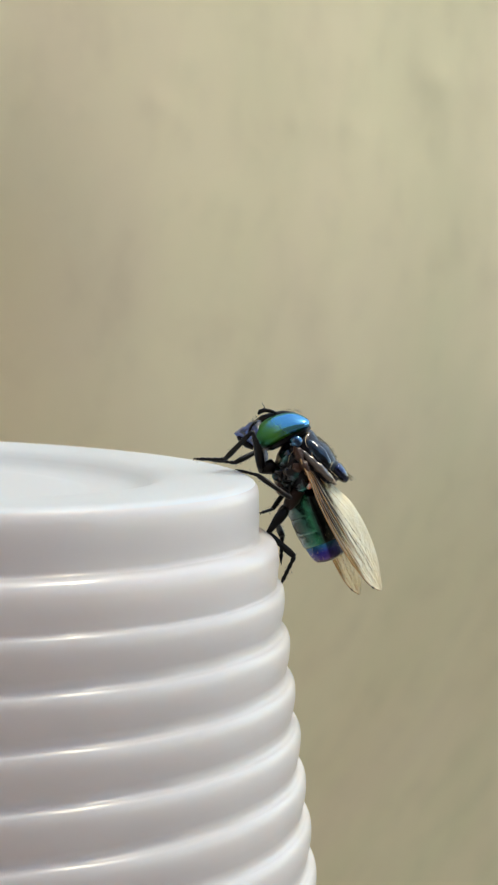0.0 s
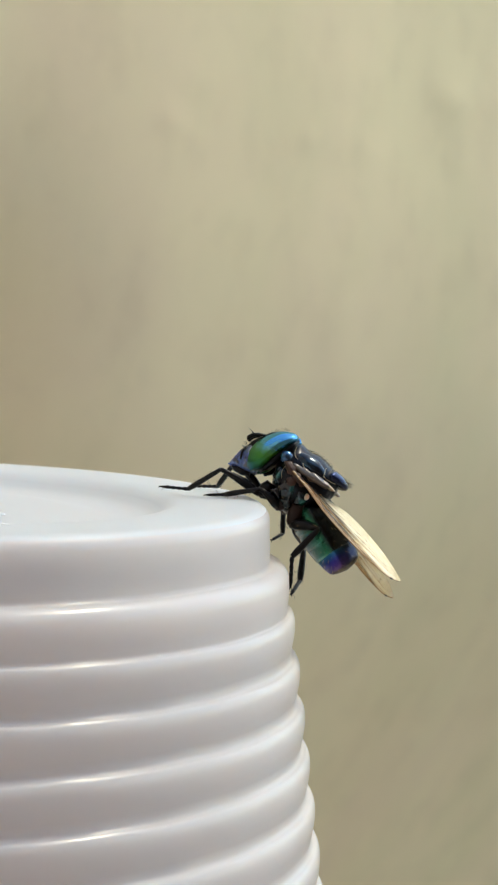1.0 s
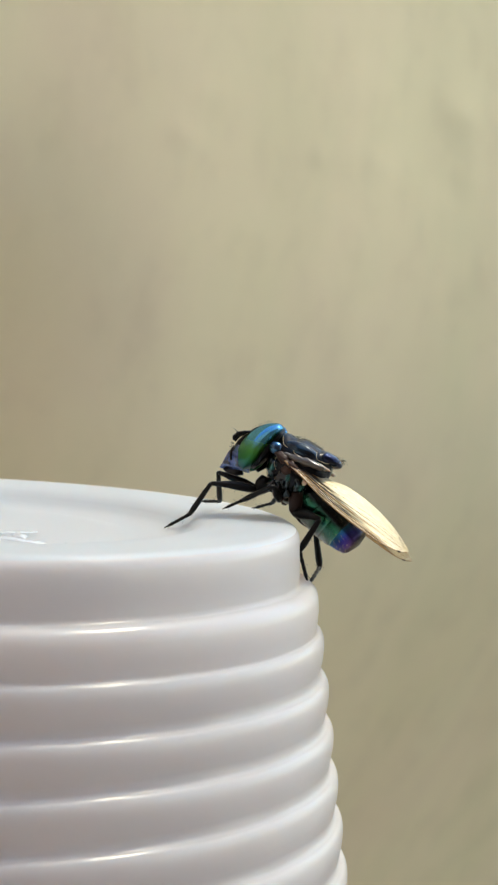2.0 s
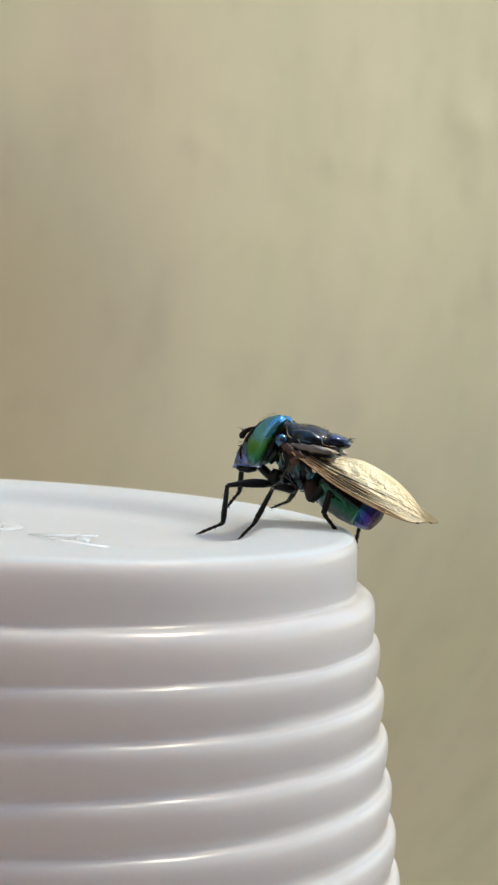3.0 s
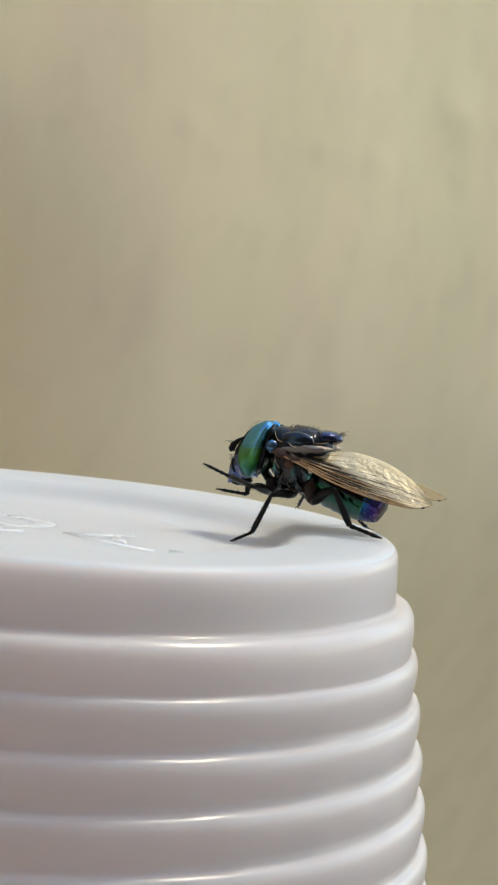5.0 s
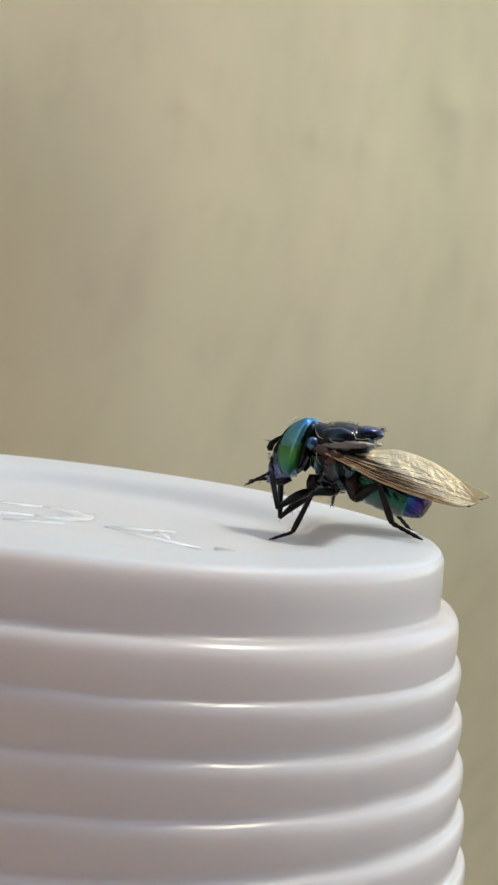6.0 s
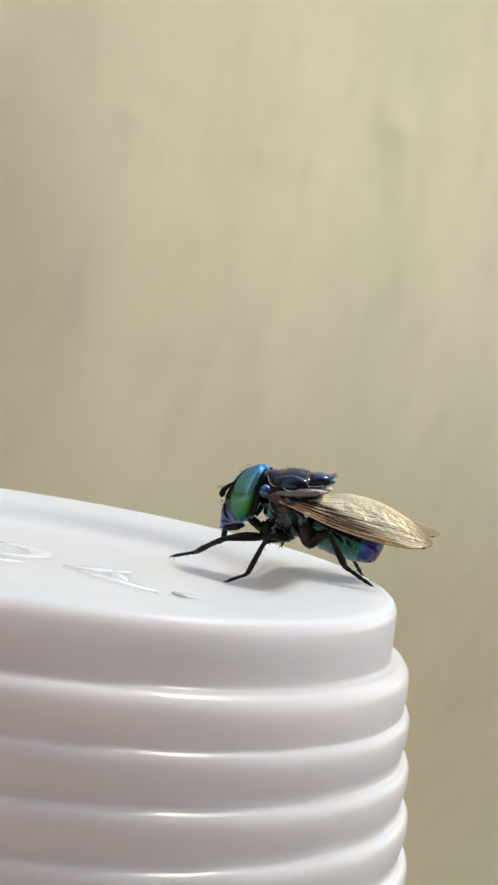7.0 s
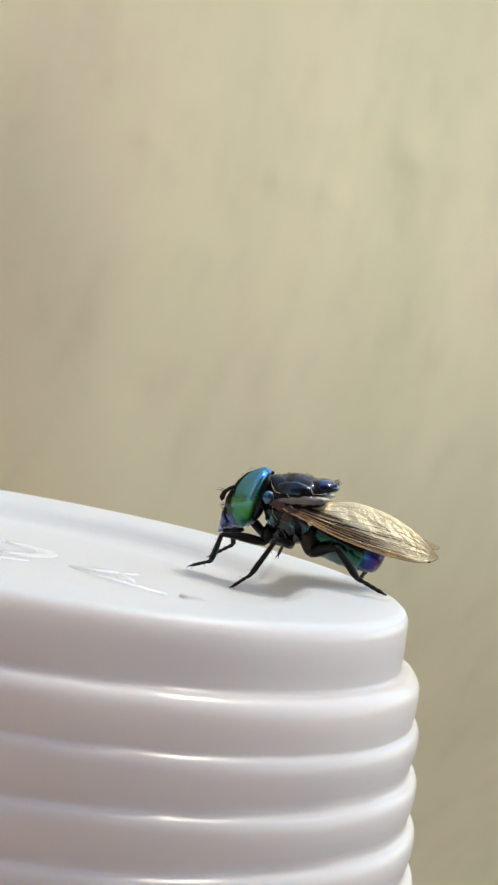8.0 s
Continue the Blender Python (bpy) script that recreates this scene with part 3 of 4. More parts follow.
def build_wing(fly, side):
    bm = bmesh.new()
    nu, nv = 110, 40
    layers = []
    uv = bm.loops.layers.uv.new("UVMap")
    for off in (0.012, -0.012):
        layers.append([[bm.verts.new(Vector(np.array(wing_point(i / nu, j / nv, side)) + np.array((0, 0.5 * side, 0.8)) * off) * MM) for j in range(nv + 1)] for i in range(nu + 1)])
    for g in layers:
        for i in range(nu):
            for j in range(nv):
                bm.faces.new((g[i][j], g[i + 1][j], g[i + 1][j + 1], g[i][j + 1]))
    a, b = layers
    for i in range(nu):
        for j in (0, nv):
            bm.faces.new((a[i][j], a[i + 1][j], b[i + 1][j], b[i][j]))
    for i in (0, nu):
        for j in range(nv):
            bm.faces.new((a[i][j], a[i][j + 1], b[i][j + 1], b[i][j]))
    where = {v: (i / nu, j / nv) for g in layers for i, r in enumerate(g) for j, v in enumerate(r)}
    for f in bm.faces:
        for lp in f.loops:
            lp[uv].uv = where[lp.vert]
    wing = part("wing", bm, m_wing, fly, "straw-gold wing with brown streaked root")
    # lengthwise veins: (start u, start v, end u, end v, radius)
    for u0, v0, u1, v1, r in ((0.0, 0.0, 0.97, 0.02, 0.07), (0.0, 0.12, 0.72, 0.04, 0.05), (0.02, 0.2, 0.88, 0.10, 0.05), (0.03, 0.27, 0.95, 0.26, 0.045),
                              (0.05, 0.36, 0.80, 0.42, -0.05), (0.06, 0.45, 0.72, 0.58, -0.045), (0.30, 0.16, 0.66, 0.15, -0.05), (0.34, 0.30, 0.72, 0.30, -0.045),
                              (0.08, 0.58, 0.62, 0.82, 0.03), (0.08, 0.72, 0.46, 0.97, 0.03), (0.55, 0.44, 0.93, 0.55, 0.022),
                              (0.42, 0.27, 0.44, 0.52, 0.022), (0.62, 0.56, 0.60, 0.74, 0.02), (0.76, 0.27, 0.80, 0.58, 0.02), (0.30, 0.18, 0.31, 0.3, 0.022)):
        vb = bmesh.new()
        n = 22 if u1 - u0 > 0.2 else 6
        pts = [wing_point(u0 + (u1 - u0) * k / n, v0 + (v1 - v0) * (k / n) ** 1.3, side) for k in range(n + 1)]
        tube(vb, pts, [abs(r) * (1 - 0.72 * k / n) for k in range(n + 1)], 6)
        part("vein", vb, m_vein if r > 0 else m_darkvein, wing, "" if r > 0 else "dark brown vein")
    sb = bmesh.new()
    tube(sb, [wing_point(u, 0.015, side) for u in (0.825, 0.84, 0.855, 0.87)], [0.02, 0.06, 0.06, 0.02], 8)
    part("spot", sb, m_spot, wing, "dark spot near the wing tip")
    return wing


def build_leg(fly, kind, side):
    """Thigh, shin and foot, each along +x from its joint."""
    a, b, c = BONES[kind]
    fat = {"front": 1.0, "middle": 0.95, "hind": 1.2}[kind]
    rng = random.Random(kind + str(side))
    bits = []
    for name, length, radii in (("femur", a, (0.16, 0.24, 0.25, 0.21, 0.15, 0.11)), ("tibia", b, (0.11, 0.13, 0.14, 0.15, 0.16, 0.12)), ("tarsus", c, (0.09, 0.11, 0.07, 0.10, 0.07, 0.10, 0.07, 0.10, 0.06, 0.05))):
        bm = bmesh.new()
        n = len(radii) - 1
        tube(bm, [(length * k / n, 0, 0.10 * math.sin(math.pi * k / n) if name == "femur" else 0) for k in range(n + 1)], [r * fat * 1.15 for r in radii], 10)
        for k in range(34 if name != "tarsus" else 7):   # bristles
            x = rng.uniform(0.2, 0.98) * length
            t = rng.uniform(0, 6.28)
            d = Vector((0.8, math.cos(t), math.sin(t)))
            q = Vector((x, 0.1 * math.cos(t), 0.1 * math.sin(t)))
            tube(bm, [q, q + d * rng.uniform(0.10, 0.24)], [0.013, 0.004], 3)
        if name == "tarsus":
            for s in (-1, 1):                            # claws
                tube(bm, [(length - 0.03, 0.03 * s, 0), (length + 0.12, 0.09 * s, 0.02), (length + 0.2, 0.12 * s, -0.08)], [0.035, 0.025, 0.006], 5)
        bits.append(part(name, bm, m_black, fly))
    return bits


# outline of the eye from below to above: rear edge and front edge (x, z) in mm
EYE_REAR = ((2.92, -0.96), (2.45, -0.68), (2.20, -0.35), (1.95, 0.3), (1.70, 0.88), (1.36, 1.6), (1.18, 2.05), (1.36, 2.33))
EYE_FRONT = ((2.98, -0.96), (3.42, -0.75), (3.66, -0.25), (3.58, 0.5), (3.36, 1.08), (2.88, 1.74), (2.36, 2.17), (1.75, 2.37))


def build_eye(side):
    """A tall band, full and rounded in front, with a sharp straight rear edge."""
    bm = bmesh.new()
    nu, nv = 40, 30
    rings = []
    for i in range(nu + 1):
        s = 0.5 - 0.5 * math.cos(math.pi * i / nu)
        rear, front = spline(EYE_REAR, s), spline(EYE_FRONT, s)
        depth = 1.5 * max(math.sin(math.pi * (0.04 + 0.90 * s)), 0.0) ** 0.55
        ring = []
        for j in range(nv + 1):
            c = 0.5 - 0.5 * math.cos(math.pi * j / nv)
            bulge = (math.sin(math.pi * c ** 0.55)) ** 0.5
            p = rear * (1 - c) + front * c
            ring.append(bm.verts.new(Vector((p[0], side * (0.42 + depth * bulge * (1 - 0.14 * c)), p[1])) * MM))
        rings.append(ring)
    for a, b in zip(rings, rings[1:]):
        for j in range(nv):
            bm.faces.new((a[j], b[j], b[j + 1], a[j + 1]))
        bm.faces.new((a[0], a[-1], b[-1], b[0]))
    bm.faces.new(rings[0])
    bm.faces.new(rings[-1])
    return bm


def hairs(bm, rng, count, place, lean, lo, hi, thick=0.012):
    """Fine hairs; place gives a point of the skin, lean the way they lie; mm."""
    for _ in range(count):
        q, n = place(rng)
        d = (Vector(n).normalized() + Vector(lean)).normalized()
        q = Vector(q)
        tube(bm, [q - d * 0.05, q + d * rng.uniform(lo, hi)], [thick, thick * 0.3], 3)


def build_head(fly):
    bm = bmesh.new()
    ellipsoid(bm, (2.35, 0, 0.72), (0.80, 1.35, 1.5), 26)
    part("head", bm, m_black, fly)
    for side in (1, -1):
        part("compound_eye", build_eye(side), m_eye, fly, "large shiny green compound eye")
        bm = bmesh.new()                                 # rim of the head behind the eye
        tube(bm, [(x - 0.08, 1.25 * side if 0 < i < 5 else 0.9 * side, z) for i, (x, z) in enumerate(EYE_REAR[1:7])], [0.12, 0.18, 0.24, 0.24, 0.18, 0.1], 10)
        lumpy(bm, 0.25, 0.06)
        part("eye_rim", bm, m_thorax, fly, "black rim behind the eye")
        bm = bmesh.new()
        tube(bm, [(3.25, 0.22 * side, 1.45), (3.62, 0.26 * side, 1.32), (3.95, 0.3 * side, 1.12), (4.12, 0.3 * side, 0.86), (4.10, 0.3 * side, 0.66)], [0.08, 0.10, 0.13, 0.14, 0.06], 10)
        part("antenna", bm, m_black, fly)
        bm = bmesh.new()
        tube(bm, [(3.95, 0.32 * side, 1.14), (4.15, 0.4 * side, 1.3), (4.38, 0.5 * side, 1.36)], [0.03, 0.018, 0.006], 5)
        part("arista", bm, m_hair, fly)
    bm = bmesh.new()                                     # brow between the eyes
    tube(bm, [(1.8, 0, 2.22), (2.4, 0, 1.98), (2.88, 0, 1.58), (3.28, 0, 1.05), (3.58, 0, 0.6), (3.78, 0, 0.2)], [0.14, 0.24, 0.30, 0.34, 0.36, 0.28], 12)
    part("brow", bm, m_black, fly, "dark brow between the eyes")
    bm = bmesh.new()
    loft(bm, smooth_sections([(2.7, 0, -0.55, 0.9, 0.42), (3.1, 0, -0.45, 1.05, 0.58), (3.5, 0, -0.3, 1.0, 0.76), (3.85, 0, -0.28, 0.82, 0.80), (4.1, 0, -0.5, 0.62, 0.64), (4.3, 0, -0.86, 0.40, 0.36), (4.48, 0, -1.12, 0.16, 0.12)], 40), 36)
    lumpy(bm, 0.45, 0.09)
    lumpy(bm, 0.2, 0.04)
    part("face", bm, m_face, fly, "violet-blue metallic face")
    bm = bmesh.new()                                     # dark groove down the cheek, and the mouth
    tube(bm, [(3.90, 0.62, 0.3), (3.95, 0.72, 0.0), (3.92, 0.78, -0.3), (3.80, 0.82, -0.62)], [0.06, 0.08, 0.08, 0.05], 8)
    tube(bm, [(3.90, -0.62, 0.3), (3.95, -0.72, 0.0), (3.92, -0.78, -0.3), (3.80, -0.82, -0.62)], [0.06, 0.08, 0.08, 0.05], 8)
    part("cheek_groove", bm, m_black, fly)
    bm = bmesh.new()
    tube(bm, [(3.1, 0, -0.95), (3.5, 0, -1.15), (3.95, 0, -1.22), (4.25, 0, -1.2)], [0.34, 0.3, 0.2, 0.08], 12)
    part("proboscis", bm, m_black, fly)


def build_thorax(fly):
    bm = bmesh.new()
    secs = smooth_sections([(1.75, 0, 0.55, 0.4, 0.4), (1.6, 0, 0.45, 1.0, 1.1), (1.05, 0, 0.15, 1.6, 1.78), (0.2, 0, -0.12, 1.85, 2.05), (-0.7, 0, -0.12, 1.8, 1.98), (-1.5, 0, 0.1, 1.5, 1.52), (-2.0, 0, 0.35, 1.1, 1.0), (-2.3, 0, 0.5, 0.35, 0.35)], 64)
    for k in (0.15, -1.45):                              # grooves across the back
        secs[:, 3:] *= (1 - 0.03 * np.exp(-((secs[:, 0] - k) / 0.07) ** 2))[:, None]
    loft(bm, secs, 56, 2.2)
    lumpy(bm, 1.0, 0.09)
    lumpy(bm, 0.35, 0.03)
    part("thorax", bm, m_thorax, fly, "glossy black-blue thorax")
    for side in (1, -1):
        bm = bmesh.new()                                 # side plates
        for c, r in (((0.95, 1.3, -0.35), (0.52, 0.5, 0.7)), ((0.15, 1.45, -0.85), (0.62, 0.5, 0.78)), ((-0.7, 1.35, -0.75), (0.5, 0.48, 0.75)), ((0.7, 1.15, -1.35), (0.5, 0.45, 0.5)), ((-0.1, 1.2, -1.6), (0.45, 0.4, 0.4))):
            ellipsoid(bm, (c[0], c[1] * side, c[2]), r, seg=24)
        lumpy(bm, 0.3, 0.14)
        part("side_plate", bm, m_pleura, fly, "dark teal metallic side plates")
        bm = bmesh.new()                                 # shoulder knob behind the eye
        ellipsoid(bm, (1.18, 1.58 * side, 0.80), (0.42, 0.36, 0.40), 20, seg=24)
        part("shoulder_callus", bm, m_callus, fly, "shiny blue knob")
        bm = bmesh.new()                                 # plate beside the back
        ellipsoid(bm, (-0.30, 1.16 * side, 1.02), (1.15, 0.56, 0.56), 7, seg=36)
        lumpy(bm, 0.5, 0.07)
        part("notum_plate", bm, m_notum, fly, "shiny blue-grey plate beside the back")
        bm = bmesh.new()                                 # ridge above the wing
        ellipsoid(bm, (-0.75, 1.70 * side, 0.48), (1.35, 0.30, 0.24), 4, seg=32)
        lumpy(bm, 0.4, 0.12)
        part("wing_ridge", bm, m_squama, fly, "grey-brown ridge above the wing")
        bm = bmesh.new()                                 # wing root
        ellipsoid(bm, (0.55, 1.75 * side, 0.30), (0.62, 0.33, 0.28), 25, seg=18)
        ellipsoid(bm, (-0.15, 1.88 * side, -0.02), (0.6, 0.3, 0.25), 28, seg=18)
        ellipsoid(bm, (0.05, 1.7 * side, -0.35), (0.45, 0.3, 0.3), 10, seg=16)
        lumpy(bm, 0.22, 0.13)
        part("wing_root", bm, m_brown, fly, "brown wing hinge")
        bm = bmesh.new()                                 # scale below the wing root
        ellipsoid(bm, (-1.75, 1.22 * side, 0.46), (0.70, 0.45, 0.15), 8, 6 * side, 24)
        lumpy(bm, 0.5, 0.06)
        part("calypter", bm, m_scale, fly, "pale scale below the wing")
        bm = bmesh.new()                                 # balancer
        tube(bm, [(-0.85, 1.35 * side, -0.45), (-1.0, 1.65 * side, -0.6), (-1.12, 1.85 * side, -0.72)], [0.05, 0.045, 0.06], 6)
        ellipsoid(bm, (-1.16, 1.92 * side, -0.78), (0.15, 0.12, 0.2), seg=12)
        part("haltere", bm, m_haltere, fly, "pale knobbed balancer")
        for path, r in ((((1.02, 1.12, 1.72), (0.92, 1.48, 1.42), (0.72, 1.72, 1.12), (0.42, 1.86, 1.02)), 0.024), (((0.05, 1.88, 0.95), (-0.05, 1.92, 0.80), (-0.4, 1.95, 0.62)), 0.024),
                        (((-1.3, 1.45, 1.35), (-1.38, 1.72, 1.0), (-1.5, 1.80, 0.72)), 0.022), (((-1.4, 1.5, 0.82), (-1.8, 1.4, 0.75), (-2.2, 1.15, 0.78)), 0.02), (((0.95, 1.72, 0.35), (0.98, 1.80, -0.1), (0.75, 1.85, -0.5)), 0.022)):
            bm = bmesh.new()                             # pale hair along the seams
            pts = [spline(path, k / 8) for k in range(9)]
            tube(bm, [(x, y * side, z) for x, y, z in pts], [r * (0.25 + 0.35 * math.sin(math.pi * k / 8)) for k in range(9)], 6)
            part("seam", bm, m_pale, fly, "pale-haired seam")
    bm = bmesh.new()
    loft(bm, smooth_sections([(-1.45, 0, 1.05, 0.6, 0.35), (-1.65, 0, 1.08, 1.1, 0.48), (-2.05, 0, 1.08, 1.12, 0.46), (-2.42, 0, 1.03, 0.92, 0.38), (-2.66, 0, 0.99, 0.66, 0.27), (-2.80, 0, 0.97, 0.34, 0.15), (-2.84, 0, 0.96, 0.1, 0.05)], 30), 36)
    part("scutellum", bm, m_scutellum, fly, "glossy pointed blue scutellum")


def build_abdomen(fly):
    """Four overlapping rings with a crease along each flank, the last one violet."""
    prof = np.array([(0, 0.85), (0.5, 1.32), (1.2, 1.54), (2.4, 1.54), (3.4, 1.36), (4.05, 1.18), (4.42, 1.04), (4.62, 0.84), (4.72, 0.4)])
    for k, (u0, u1) in enumerate(((0.0, 1.62), (1.5, 2.72), (2.6, 3.55), (3.45, 4.72))):
        bm = bmesh.new()
        rows = []
        for u in np.linspace(u0, u1, 18):
            r = float(np.interp(u, prof[:, 0], prof[:, 1]))
            f = (u - u0) / (u1 - u0)
            r *= (0.965 + 0.035 * min(1, f * 4)) if k else 1.0
            r *= 1 - 0.02 * max(0, f - 0.9) * 10 if k < 3 else 1.0
            rows.append((-u, 0, 0, r * 1.16, r))
        loft(bm, rows, 44, 1.42)
        lumpy(bm, 0.5, 0.05)
        ob = part("abdomen_ring", bm, m_tail if k == 3 else m_abd, fly, "violet-blue metallic tip of the abdomen" if k == 3 else "dark metallic ring with green flanks")
        ob.matrix_basis = pose(-1.05 * MM, 0, -1.05 * MM, 0, -30, 0)
    bm = bmesh.new()                                     # hairs round the end
    def rear(rng):
        u, t = rng.uniform(2.2, 4.6), rng.uniform(0, 6.28)
        r = float(np.interp(u, prof[:, 0], prof[:, 1])) * 0.92
        m = Matrix.Rotation(radians(-30), 3, "Y")
        return m @ Vector((-u, 1.1 * r * math.cos(t), r * math.sin(t))) + Vector((-1.05, 0, -1.05)), m @ Vector((0, math.cos(t), math.sin(t)))
    hairs(bm, random.Random(8), 160, rear, (-0.9, 0, -0.5), 0.12, 0.3, 0.01)
    tagged(part("abdomen_hairs", bm, m_pale, fly), "pale hairs on the abdomen", kind="stuff")


def build_fly():
    fly = tagged(new("fly"), "metallic blue-green fly with green eyes and clear wings", "fly")
    build_thorax(fly)
    build_abdomen(fly)
    build_head(fly)
    bm = bmesh.new()
    rng = random.Random(4)
    def back(rng):
        x, t = rng.uniform(-2.2, 1.2), rng.uniform(0.5, 2.64)
        r = float(np.interp(x, (-2.2, -1.5, -0.7, 0.2, 1.2), (1.0, 1.5, 1.86, 1.94, 1.85)))
        return (x, 0.85 * r * math.cos(t), r * math.sin(t)), (0, math.cos(t), math.sin(t))
    hairs(bm, rng, 420, back, (-1.1, 0, 0), 0.08, 0.26)
    def tail(rng):
        t = rng.uniform(-1.4, 1.4)
        return (-2.2 - 0.5 * math.cos(t), 1.05 * math.sin(t), 1.1 + rng.uniform(-0.1, 0.25)), (-1, math.sin(t), 0.5)
    hairs(bm, rng, 34, tail, (-0.6, 0, 0), 0.2, 0.5)
    def snout(rng):
        t = rng.uniform(-1.2, 1.2)
        return (3.75 + 0.35 * math.cos(t), 0.85 * math.sin(t), rng.uniform(-0.9, 0.5)), (1, math.sin(t), 0)
    hairs(bm, rng, 50, snout, (0.1, 0, 0.1), 0.08, 0.22)
    def crown(rng):
        u = rng.uniform(0, 1)
        return (2.1 + 1.4 * u, rng.uniform(-0.3, 0.3), 2.45 - 1.15 * u * u - 0.1 * u), (0.6, 0, 0.8)
    pale = bmesh.new()
    hairs(pale, rng, 60, crown, (0, 0, 0.2), 0.05, 0.16, 0.014)
    tagged(part("brow_hairs", pale, m_pale, fly), "pale hairs on the brow", kind="stuff")
    def chest(rng):
        return (rng.uniform(-1.3, 1.3), rng.choice((-1, 1)) * rng.uniform(1.3, 1.7), rng.uniform(-2.0, 0.0)), (0, 1, 0)
    hairs(bm, rng, 90, chest, (-0.3, 0, -0.6), 0.1, 0.25)
    tagged(part("bristles", bm, m_hair, fly), kind="stuff")
    wings = [build_wing(fly, side) for side in (1, -1)]
    for kind, fat in zip(HIPS, (0.36, 0.36, 0.42)):
        hx, hy, hz = HIPS[kind]
        for side in (1, -1):
            bm = bmesh.new()
            tube(bm, [(hx * 0.8, hy * side * 0.85, -1.1), (hx * 0.9, hy * side * 0.95, (hz - 1.1) / 2), (hx, hy * side, hz + 0.12), (hx, hy * side, hz - 0.08)], [fat * 1.1, fat * 1.2, fat * 0.8, fat * 0.4], 14)
            lumpy(bm, 0.4, 0.06)
            part("coxa", bm, m_coxa if kind != "front" else m_black, fly)
    legs = {(k, s): build_leg(fly, k, s) for k in HIPS for s in (1, -1)}
    return fly, legs, wings


# ---- what moves ----
# seconds, place of the thorax in mm, turn from heading -x, head up, roll (degrees)
FLY_ROWS = (
    (0, 24.38, 6.2, 0.56, -2, 36.9, 6.3),
    (0.3, 24.28, 6.2, 0.7, -3.2, 37.1, 6.3),
    (0.5, 24.08, 6.2, 1.45, -4, 34.7, 8),
    (1, 23.53, 6, 1.16, -12, 24.2, 13),
    (1.5, 22.69, 5.8, 2.49, -14, 19.7, 9.3),
    (2, 21.27, 5.2, 3.08, -9, 12, 10.6),
    (2.2, 20.58, 5, 3.61, -9, 11, 10.6),
    (3.3, 17.9, 4.3, 4.33, -13, -0.9, 2.3),
    (3.5, 18.1, 4.24, 4.13, -14, -3.1, 2.3),
    (4, 16.57, 4.1, 4.08, -14, -7.2, 1),
    (4.2, 15.65, 4.09, 4.25, -13.6, -7.5, 0.6),
    (4.5, 15.45, 4.09, 4.17, -13, -8.2, 1),
    (4.7, 15.62, 4.08, 4.13, -13.3, -9.4, 2.4),
    (5.8, 15.66, 4.05, 3.85, -15, -14.2, -0.1),
    (6, 15.49, 4.05, 4.07, -13, -13.7, 3.1),
    (6.3, 15.47, 4.04, 4.19, -13, -13.7, 3.4),
    (6.5, 15.32, 4.04, 4, -13, -13.8, 2.6),
    (7, 15.24, 4.03, 3.99, -12, -16.1, 0.3),
    (7.5, 14.92, 4.01, 4, -10, -13.5, -2),
    (8, 14.65, 4, 3.95, -9, -15, -3),
)
